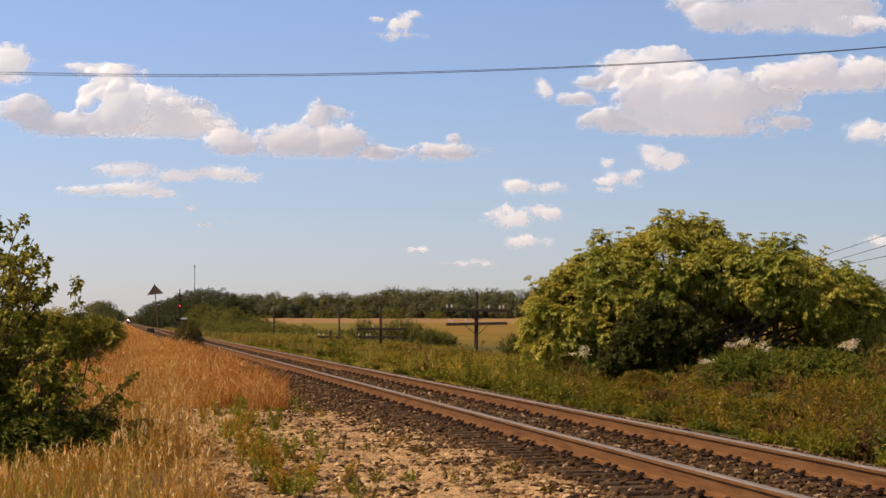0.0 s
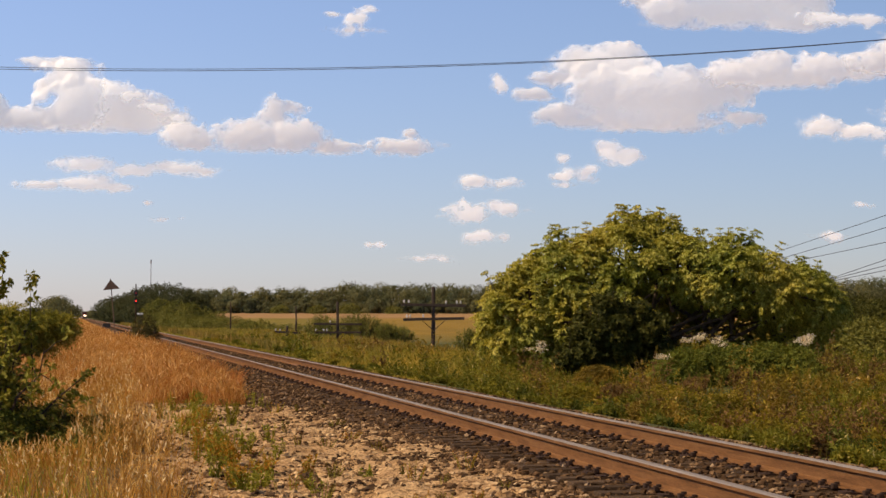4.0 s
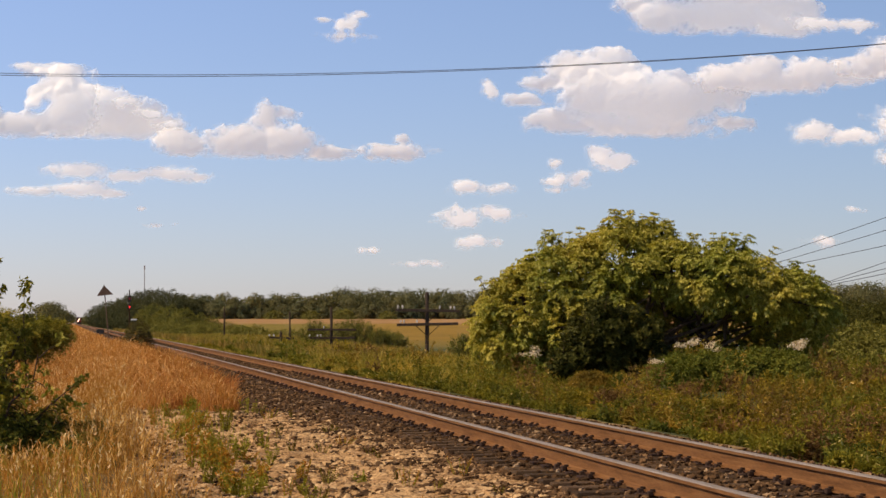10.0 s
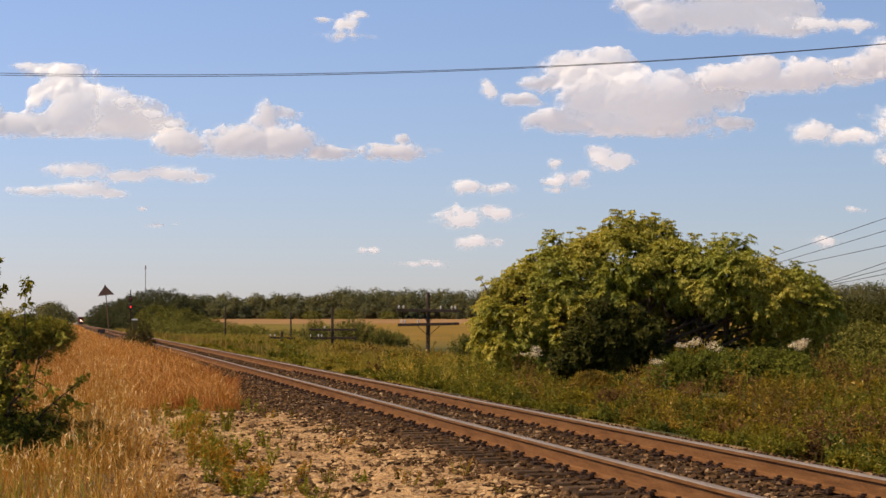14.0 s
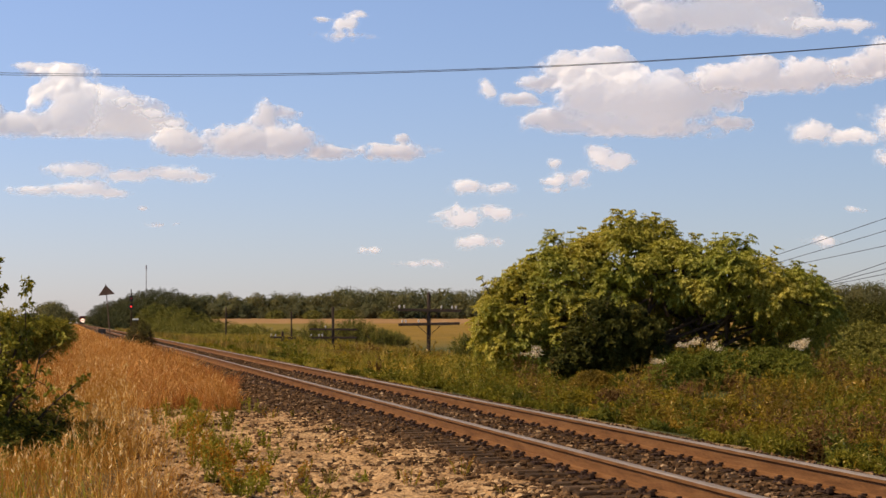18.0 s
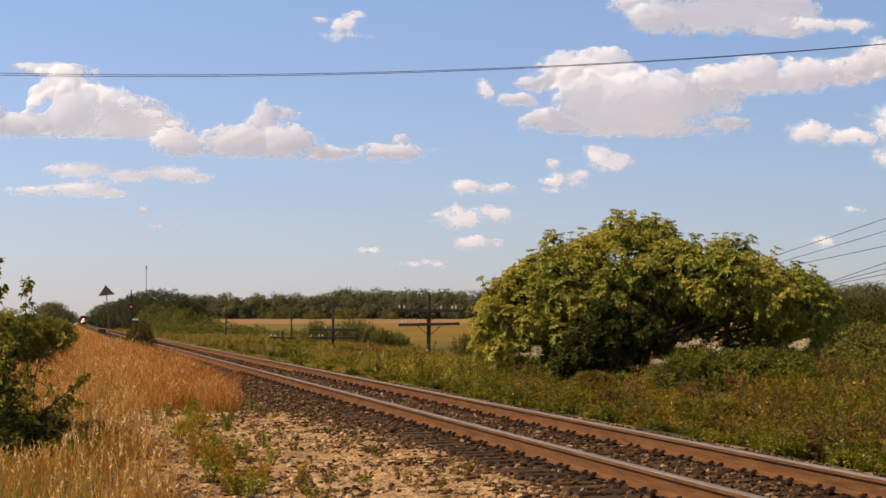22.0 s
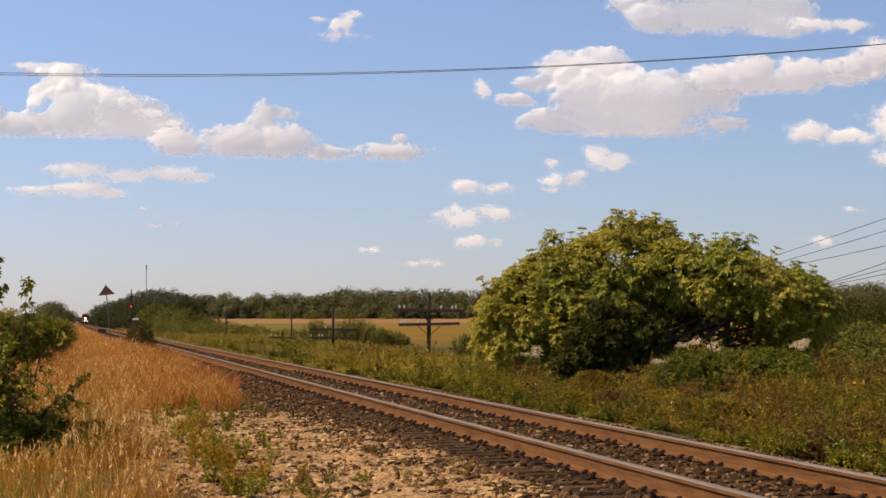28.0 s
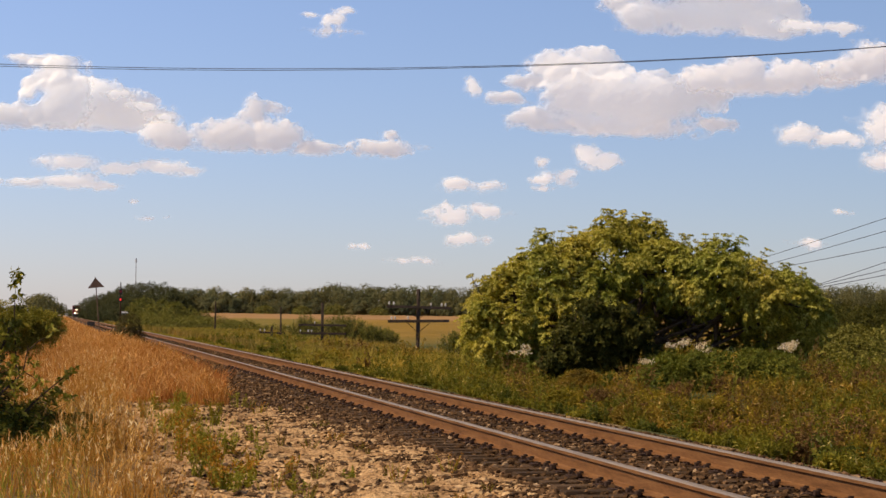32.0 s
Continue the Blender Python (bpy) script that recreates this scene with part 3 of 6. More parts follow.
def golden_grass():
    rng = np.random.default_rng(41)
    # the tall stand beside the line
    n = 120000
    y = 35.5 + 150 * rng.uniform(0, 1, n) ** 2.3
    edge = 2.9 + 0.3 * smooth(40, 58, y) - 0.9 * smooth(80, 170, y)
    x = edge - (6.5 + 0.06 * y) * rng.uniform(0, 1, n) ** 1.25
    edge_front = 35.6 + 1.2 * smooth(1.0, 1.8, x) + 1.3 * smooth(2.0, 1.0, x) * np.sin(x * 1.7) + 0.8 * np.sin(x * 4.1) + 2.2 * rng.uniform(-1, 1, n) ** 3
    keep = y > edge_front
    x, y = x[keep], y[keep]
    ramped = (0.22 + 0.78 * smooth(0, 5.0 - 4.0 * smooth(0.8, 1.6, x), y - edge_front[keep])) * (0.55 + 0.45 * smooth(0, 0.5, edge[keep] - x))
    h = 0.74 * ramped * (0.5 + 0.85 * fbm(rng, x, y, 0.45, 3)) * rng.uniform(0.5, 1.2, len(x)) * (1 - 0.25 * smooth(60, 140, y)) * (1 - 0.45 * smooth(0.4, -0.4, x) * smooth(46, 52, y) * smooth(64, 61, y))
    w = 0.006 + 0.00012 * y
    p = [blades(rng, on_land(x, y), h, w, 0.85, 0.5)]
    s = rng.uniform(0, 1, len(x)) < 0.17
    top = on_land(x[s], y[s])
    top[:, 2] += h[s] * 0.8
    d = rng.normal(size=top.shape) * 0.5 + np.array([0, 0, 0.8])
    p.append(leaves(rng, top, d, 0.10 + 0.0008 * y[s], 0.016 + 0.0002 * y[s]))
    n = 30000
    yy = 170 + 900 * rng.uniform(0, 1, n) ** 1.5
    xx = 2.6 - (8 + 0.05 * yy) * rng.uniform(0, 1, n)
    p.append(blades(rng, on_land(xx, yy), rng.uniform(0.25, 0.6, n), 0.04 + 0.00025 * yy, 0.5))
    stuff("tall_golden_grass", p, GOLD, "tall dry golden-orange grass along the track", "grass")
    # a reddish stand at the edge of the stones
    n = 15000
    yy = 36.6 + 30 * rng.uniform(0, 1, n) ** 1.5
    xx = 2.95 + 0.25 * smooth(40, 58, yy) - 1.8 * rng.uniform(0, 1, n) ** 1.1 + 0.12 * np.sin(yy)
    hh = 0.62 * (0.35 + 0.9 * fbm(rng, xx, yy, 0.8, 3)) * rng.uniform(0.4, 1.2, n) * (0.45 + 0.55 * smooth(36.8, 38.0, yy + 0.6 * np.sin(xx * 2.3)))
    stuff("reddish_grass", [blades(rng, on_land(xx, yy), hh, 0.012, 0.5, 0.5)], RED_STRAW, "reddish-brown dry grass at the ballast edge", "grass")
    # shorter pale grass with seed heads in front
    n = 66000
    x, y = strew(rng, n, -6.5, 1.1, 14.5, 42, 1.2)
    keep = (fbm(np.random.default_rng(78), x, y, 1.9, 3) > rng.uniform(0.38, 0.60, n)) & (x < 0.42 + 0.55 * np.sin(y * 0.9) * 0.5 + rng.normal(size=n) * 0.28 + 0.03 * (y - 16))
    x, y = x[keep], y[keep]
    h = 0.56 * (1.75 * fbm(rng, x, y, 1.2, 3) - 0.02) * rng.uniform(0.4, 1.25, len(x))
    h *= 1 - 0.45 * smooth(0.45, -0.25, x) * smooth(28, 23, y)
    p = [blades(rng, on_land(x, y), h, 0.006, 0.8, 0.6)]
    stuff("pale_seeded_grass", p, PALE_STRAW, "orange straw grass in front of the track", "grass")
    s = rng.uniform(0, 1, len(x)) < 0.17
    top = on_land(x[s], y[s])
    top[:, 2] += h[s] * 0.92
    heads = []
    for k in range(6):
        d = rng.normal(size=top.shape) * 0.32 + np.array([0, 0, 0.8])
        heads.append(leaves(rng, top + np.array([0, 0, -0.018]) * k, d, rng.uniform(0.034, 0.062, len(top)), 0.016))
    stuff("bristly_seed_heads", heads, SEED, "bleached bristly seed heads on the straw", "grass")
    # green undergrowth among it
    n = 44000
    x, y = strew(rng, n, -6, 2.4, 15, 60, 1.6)
    f = fbm(np.random.default_rng(77), x, y, 0.55, 3)
    keep = (f > 0.53 - 0.10 * smooth(0.3, -0.4, x) * smooth(27, 23, y) * smooth(17, 21, y)) & ((y > 20) | (rng.uniform(0, 1, n) < 0.25)) & (x < 1.75 + 0.02 * (y - 18) + rng.normal(size=n) * 0.25) & ((x < 0.25) | (x > 1.15) & (f > 0.52) & (rng.uniform(0, 1, n) < smooth(15, 20, y) * 0.28))
    x, y = x[keep], y[keep]
    h = rng.uniform(0.08, 0.34, len(x))
    stuff("green_undergrowth", [blades(rng, on_land(x, y), h, 0.009, 0.5)], GREEN_BLADE, "low green grass among the straw", "grass")


def leafy_tuft(rng, x, y, height, radius, stems, material, name, label, leaf=0.05, category="weed"):
    """One weed plant: upright stems with leaves up their length."""
    thing = new(name)
    thing.location = (x, y, float(land(x, y)))
    tagged(thing, label, category, group="weeds on the bare ground")
    bm = bmesh.new()
    pieces = []
    for s in range(stems):
        a, r = rng.uniform(0, math.tau), radius * rng.uniform(0.1, 1) ** 0.7
        h = height * rng.uniform(0.55, 1.0)
        foot = Vector((math.cos(a) * r * 0.35, math.sin(a) * r * 0.35, -0.02))
        tip = Vector((math.cos(a) * r, math.sin(a) * r, h))
        mid = foot.lerp(tip, 0.5) + Vector((0, 0, h * 0.08))
        tube(bm, [foot, mid, tip], [0.005, 0.004, 0.002], 4)
        n = 16
        f = rng.uniform(0.12, 1.0, n)
        base = np.array([tuple(foot.lerp(tip, float(q)) + Vector((0, 0, h * 0.16 * float(q) * (1 - float(q)) * 2))) for q in f])
        d = rng.normal(size=(n, 3)) * 0.7 + np.array([0, 0, 0.35])
        pieces.append(leaves(rng, base, d, leaf * rng.uniform(0.6, 1.3, n), leaf * 0.38))
    tagged(part("stalk", bm, GREEN_BLADE, thing), kind="stuff")
    tagged(finish(new("foliage", mesh_of("foliage", *joined(pieces))), material, thing), kind="stuff")
    return thing


def weeds_on_clay():
    rng = np.random.default_rng(43)
    for x, y, h, r, s in ((1.45, 17.2, 0.30, 0.22, 26), (1.62, 18.2, 0.26, 0.2, 22), (1.3, 19.5, 0.32, 0.18, 18), (1.4, 22.0, 0.36, 0.2, 20), (1.65, 24.5, 0.3, 0.2, 18),
                          (2.15, 22.4, 0.24, 0.14, 12), (2.35, 25.0, 0.3, 0.16, 14), (1.35, 26.5, 0.34, 0.25, 22), (2.05, 17.6, 0.2, 0.12, 10), (1.75, 30.5, 0.3, 0.2, 18),
                          (2.95, 34.4, 0.35, 0.25, 18), (1.7, 28.5, 0.36, 0.25, 20), (2.65, 18.6, 0.16, 0.12, 8)):
        leafy_tuft(rng, x, y, h * 0.8, r * 0.9, max(5, s // 2), GREEN_BLADE, "green_weed", "bright green weed growing on bare clay")
    for k in range(16):
        y = 17 + 18 * rng.uniform() ** 1.2
        x = 1.4 + 0.03 * (y - 17) + rng.normal() * 0.22
        kind = rng.uniform()
        leafy_tuft(rng, x, y, rng.uniform(0.16, 0.34), rng.uniform(0.1, 0.22), int(rng.integers(8, 20)), ORANGE_LEAF if kind < 0.5 else GREEN_BLADE if kind < 0.75 else GOLDENROD, "orange_weed" if kind < 0.5 else "green_weed",
                   "weed with orange and yellow autumn leaves on clay" if kind < 0.5 else "bright green weed growing on bare clay", 0.05)
    for k in range(34):
        y = 16 + 18 * rng.uniform() ** 1.3
        x = rng.uniform(1.3, 3.75)
        dry = rng.uniform() < 0.5
        leafy_tuft(rng, x, y, rng.uniform(0.08, 0.24), rng.uniform(0.06, 0.18), int(rng.integers(5, 14)), RUSSET if dry else PALE_STRAW, "dry_weed",
                   "withered russet weed on bare clay" if dry else "withered straw-coloured weed on bare clay", 0.03)
    for x, y, h in ((1.4, 18.8, 0.34), (1.2, 20.5, 0.36), (1.52, 20.4, 0.3), (1.6, 26.6, 0.32), (1.35, 23.6, 0.36), (2.25, 20.0, 0.2), (1.75, 31.0, 0.4), (1.5, 33.5, 0.36), (1.2, 30.5, 0.34)):
        leafy_tuft(rng, x, y, h, 0.1, 9, ORANGE_LEAF, "orange_weed", "weed with orange and yellow autumn leaves on clay", 0.045)


def verge_weeds():
    """The rank growth beyond the far rail."""
    rng = np.random.default_rng(44)
    n = 2500
    y = 15 + 130 * rng.uniform(0, 1, n) ** 1.55
    x = 7.75 + np.minimum(4.5 + 0.24 * y, 30 - 0.26 * y).clip(6.5) * rng.uniform(0, 1, n)
    swell = fbm(rng, x, y, 0.6, 3)
    tall = (0.13 + 0.62 * smooth(7.9, 10.0, x)) * (0.05 + 2.0 * swell) * rng.uniform(0.4, 1.35, n) ** 1.3
    # lower growth before the thicket and the dark shrub
    bear, away = np.degrees(np.arctan2(x, y)), np.hypot(x, y)
    tall = np.where((np.abs(bear - 18.6) < 2.3) & (away > 40) & (away < 47.5), np.minimum(tall, 0.45), tall)
    tall = np.where((np.abs(bear - 14.9) < 1.5) & (away > 46) & (away < 56), np.minimum(tall, 0.36), tall)
    kind = 0.5 + 1.9 * (fbm(rng, x, y * 0.55, 0.35, 3) - 0.5) + rng.normal(size=n) * 0.07 - 0.4 * smooth(9.6, 8.2, x)
    for name, mat, low, high, label in (("green_verge_weeds", WEED, -9, 0.53, "rank green weeds beside the track"), ("yellow_verge_weeds", GOLDENROD, 0.53, 0.66, "yellow-green weeds beside the track"),
                                        ("tawny_verge_weeds", TAWNY, 0.66, 0.84, "yellow and tawny weeds beside the track"), ("russet_verge_weeds", RUSSET, 0.84, 9, "russet brown dock weeds beside the track")):
        s = (kind >= low) & (kind < high)
        s &= (y < 58) | (rng.uniform(0, 1, n) < 0.16)
        px, py, ph = x[s], y[s], tall[s]
        each, stems = 330, 11
        wide = 0.18 + 0.42 * ph
        turn, lean = rng.uniform(0, math.tau, (len(px), stems)), rng.uniform(0.05, 1.0, (len(px), stems)) ** 0.7
        tops = rng.uniform(0.55, 1.0, (len(px), stems)) * (1.08 - 0.35 * lean)
        which = rng.integers(0, stems, (len(px), each))
        a, r, top = (np.take_along_axis(q, which, 1) for q in (turn, lean, tops))
        f = rng.uniform(0.06, 1.0, (len(px), each)) ** 0.75
        out = wide[:, None] * r * (0.35 + 0.65 * f ** 1.3)
        at = np.stack([np.cos(a) * out, np.sin(a) * out, ph[:, None] * 1.12 * top * f], 2) + rng.normal(size=(len(px), each, 3)) * 0.025
        up = unit(np.stack([np.cos(a) * 0.4, np.sin(a) * 0.4, np.ones_like(a)], 2))
        lx, ly = (px[:, None] + at[..., 0]).ravel(), (py[:, None] + at[..., 1]).ravel()
        base = on_land(lx, ly)
        base[:, 2] += np.maximum(at[..., 2].ravel(), 0.0)
        near = np.repeat(py, each) < 62
        keep = near | (np.tile(np.arange(each), len(px)) < 150)
        grow = np.where(near, 0.074, 0.12) * np.repeat(0.7 + 0.007 * py, each)
        face = up.reshape(-1, 3)
        d = rng.normal(size=base.shape) + np.stack([np.cos(a).ravel() * 0.5, np.sin(a).ravel() * 0.5, np.full(a.size, 0.35)], 1)
        p = [leaves(rng, base[keep], d[keep], grow[keep] * rng.uniform(0.6, 1.5, int(keep.sum())), grow[keep] * 0.42, level=0.7, face=face[keep])]
        stuff(name, p, mat, label, "weeds")
    for name, mat, n, label in (("verge_grass", WEED, 4500, "green grass beside the track"), ("dry_verge_grass", TAWNY, 3000, "tawny dry grass beside the track")):
        y = 13 + 140 * rng.uniform(0, 1, n) ** 1.8
        x = 7.65 + np.minimum(4.5 + 0.24 * y, 30 - 0.26 * y).clip(6.5) * rng.uniform(0, 1, n) ** 1.1
        h = (0.15 + 0.5 * smooth(8.0, 10.5, x)) * (0.4 + 0.9 * fbm(rng, x, y, 0.5, 3)) * rng.uniform(0.5, 1.3, n)
        stuff(name, [blades(rng, on_land(x, y), h, 0.008 + 0.0001 * y, 0.35)], mat, label, "grass")
    n = 90000
    y = 50 + 190 * rng.uniform(0, 1, n) ** 1.6
    x = 7.9 + (7 + 0.03 * y) * rng.uniform(0, 1, n)
    h = (0.12 + 0.55 * smooth(8.2, 10.5, x)) * (0.3 + 1.1 * fbm(rng, x, y, 0.35, 3)) * rng.uniform(0.5, 1.2, n) * smooth(46, 66, y)
    stuff("far_verge_grass", [blades(rng, on_land(x, y), h + 0.05, 0.018 + 0.0003 * y, 0.5)], VERGE_GREEN, "soft yellow-green grass along the far side of the track", "grass")
    # the meadow between the poles and the field
    n = 60000
    y = 90 + 330 * rng.uniform(0, 1, n) ** 1.5
    x = 8.5 + (4 + 0.05 * y) * rng.uniform(0, 1, n)
    h = rng.uniform(0.3, 0.85, n)
    stuff("meadow_grass", [blades(rng, on_land(x, y), h, 0.03 + 0.0003 * y, 0.35)], MEADOW, "rough tawny and green meadow grass", "grass")


MEADOW = leafy("meadow_blades", ((0.0, (0.17, 0.135, 0.03)), (0.5, (0.28, 0.20, 0.05)), (1.0, (0.40, 0.27, 0.08))), 0.05, ((0.6, 0.8, 0.65), (1.2, 1.05, 0.95)))
golden_grass()
weeds_on_clay()
verge_weeds()


# ---- trees and shrubs ----
def crown_plant(name, x, y, face, lobes, density, leaf, material, label, category, seed, stems, inner=0.5, leaflets=7, group="", top_bias=0.3, clump=0.0, shoots=0):
    """A tree or shrub: trunks and limbs from the base into its lobes, and a crown of leaf sprays. face: degrees by which it turns."""
    rng = np.random.default_rng(seed)
    thing = tagged(new(name), label, category, group=group)
    thing.matrix_basis = pose(x, y, float(land(x, y)) - 0.03, 0, 0, -face)
    bm = bmesh.new()
    for sx, sy, r in stems:
        tx, ty, tz = lobes[int(rng.integers(len(lobes)))][:3]
        tube(bm, [(sx, sy, -0.1), (sx * 0.8 + tx * 0.2, sy * 0.8 + ty * 0.2, tz * 0.35), (tx * 0.6 + sx * 0.4, ty * 0.6 + sy * 0.4, tz * 0.7), (tx, ty, tz)], [r * 1.25, r, r * 0.75, r * 0.4])
    part("trunk", bm, BARK, thing)
    for lx, ly, lz, rx, ry, rz in lobes:
        bm = bmesh.new()
        sx, sy, r = stems[int(rng.integers(len(stems)))]
        tube(bm, [(sx * 0.7 + lx * 0.3, sy * 0.7 + ly * 0.3, lz * 0.45), (lx * 0.8 + sx * 0.2, ly, lz * 0.85), (lx + rx * 0.25, ly, lz + rz * 0.4)], [r * 0.6, r * 0.4, r * 0.15], 6)
        for q in range(4):
            d = unit(rng.normal(size=3)) * (rx * 0.8, ry * 0.8, rz * 0.8)
            tube(bm, [(lx, ly, lz), tuple(np.array((lx, ly, lz)) + d * 0.5 + (0, 0, 0.05)), tuple(np.array((lx, ly, lz)) + d)], [r * 0.3, r * 0.2, r * 0.06], 5)
        part("limb", bm, BARK, thing)
    if clump:
        small = []
        for lx, ly, lz, rx, ry, rz in lobes:
            for q in range(int(9 * (rx * rz + rx * ry + ry * rz) / (clump * clump) * 0.16) + 4):
                d = unit(rng.normal(size=3) + np.array([0, -0.25, 0.25]))
                s = min(clump * rng.uniform(0.6, 1.25), rx * 0.8)
                small.append((*(np.array((lx, ly, lz)) + d * np.array((rx, ry, rz)) * rng.uniform(0.62, 0.9)), s, s, s * 0.62))
        lobes = small
    p, d = shell_points(rng, lobes, density, inner)
    ok = p[:, 2] > 0.06
    p, d = p[ok], d[ok]
    d = unit(d + np.array([0, 0, top_bias]) + rng.normal(size=d.shape) * 0.45)
    if not shoots:
        crown = sprays(rng, p, d, leaflets, leaf * 2.4, leaf, leaf * 0.45)
    else:
        # shoots that stand clear of the outline, with a rosette at each joint
        pick = rng.choice(np.flatnonzero(d[:, 2] > 0.25), shoots)
        way = unit(d[pick] * 0.5 + np.array([0, 0, 1.0]) + rng.normal(size=(shoots, 3)) * 0.2)
        far = rng.uniform(0.14, 0.44, (shoots, 1))
        bm = bmesh.new()
        for a, b in zip(p[pick], p[pick] + way * far):
            tube(bm, [tuple(a - (b - a) * 0.6), tuple(b)], [0.012, 0.005], 4)
        tagged(part("young_growth", bm, BARK, thing), kind="stuff")
        tips = np.concatenate([p] + [p[pick] + way * far * f for f in (0.35, 0.7, 1.0)])
        aim = np.concatenate([d, way, way, way])
        crown = rosettes(rng, tips, aim, leaflets, leaf, leaf * 0.42, 0.28)
    finish(new("crown", mesh_of("crown", *crown)), material, thing)
    return thing


def maple_plant(x, y, face, lobes):
    """The broad maple: stems, limbs, heaped clumps of drooping tufts on its lobes, dark between them, and shoots on its outline."""
    rng = np.random.default_rng(51)
    thing = tagged(new("maple_tree"), "broad yellow-green maple bush with drooping leaves", "tree")
    thing.matrix_basis = pose(x, y, float(land(x, y)) - 0.03, 0, 0, -face)
    stems = ((-1.2, 0.2, 0.10), (0.0, 0.0, 0.13), (1.2, 0.3, 0.11), (2.6, 0.4, 0.09), (-2.6, 0.0, 0.09))
    for sx, sy, r in stems:
        tx, ty, tz = lobes[int(rng.integers(len(lobes)))][:3]
        part("trunk", tube(bmesh.new(), [(sx, sy, -0.1), (sx * 0.85 + tx * 0.15, sy * 0.85 + ty * 0.15, tz * 0.35), (tx * 0.5 + sx * 0.5, ty * 0.5 + sy * 0.5, tz * 0.7), (tx, ty, tz)], [r * 1.25, r, r * 0.75, r * 0.4], 8), BARK, thing)
    clumps = []
    for lx, ly, lz, rx, ry, rz in lobes:
        bm = bmesh.new()
        sx, sy, r = stems[int(rng.integers(len(stems)))]
        tube(bm, [(sx * 0.7 + lx * 0.3, sy * 0.7 + ly * 0.3, lz * 0.4), (lx * 0.8 + sx * 0.2, ly, lz * 0.85), (lx + rx * 0.25, ly, lz + rz * 0.4)], [r * 0.6, r * 0.4, r * 0.15], 6)
        for q in range(int(3 + 7.0 * (rx * rz + rx * ry + ry * rz))):
            d = unit(rng.normal(size=3) + np.array([0, -0.3, 0.25]))
            c = np.array((lx, ly, lz)) + d * np.array((rx, ry, rz)) * rng.uniform(0.66, 1.05)
            w = min(rng.uniform(0.2, 0.48), rx * 0.8)
            clumps.append((*c, w, w, w * rng.uniform(0.5, 0.8)))
            if q % 3 == 0:
                tube(bm, [(lx, ly, lz), tuple((np.array((lx, ly, lz)) + c) / 2 + (0, 0, 0.06)), tuple(c)], [r * 0.3, r * 0.2, r * 0.06], 5)
        part("limb", bm, BARK, thing)
    big = np.array(lobes, float)
    base, axis = [], []
    for cx, cy, cz, a, b, h in clumps:
        n = int(6 + 48 * a * a)
        d = unit(rng.normal(size=(n, 3)) + np.array([0, -0.15, 0.6]))
        base.append(np.array((cx, cy, cz)) + d * np.array((a, b, h)) * rng.uniform(0.75, 1.05, (n, 1)))
        axis.append(unit(d + np.array([0, 0, 0.35]) + rng.normal(size=(n, 3)) * 0.3))
    base, axis = np.concatenate(base), np.concatenate(axis)
    keep = base[:, 2] > 0.1
    for c in big:
        keep &= (((base - c[:3]) / c[3:]) ** 2).sum(1) > 0.38
    base, axis = base[keep], axis[keep]
    high = base[:, 2] > 1.2
    pick = rng.choice(np.flatnonzero(high), 620)
    way = unit(axis[pick] * 0.5 + np.array([0, 0, 1.0]) + rng.normal(size=(620, 3)) * 0.25)
    far = 0.08 + 0.42 * rng.uniform(0, 1, (620, 1)) ** 1.6
    bm = bmesh.new()
    for a, b in zip(base[pick], base[pick] + way * far):
        tube(bm, [tuple(a - (b - a) * 0.6), tuple(b)], [0.011, 0.005], 4)
    tagged(part("young_growth", bm, BARK, thing), kind="stuff")
    crown = joined([tufts(rng, base, axis, 7, 0.15, 0.10, 0.4), tufts(rng, base[pick] + way * far, way, 7, 0.12, 0.095, 0.55, 1.25), tufts(rng, base[pick] + way * far * 0.55, way, 6, 0.12, 0.095, 0.5, 1.0)])
    finish(new("crown", mesh_of("crown", *crown)), MAPLE, thing)
    return thing


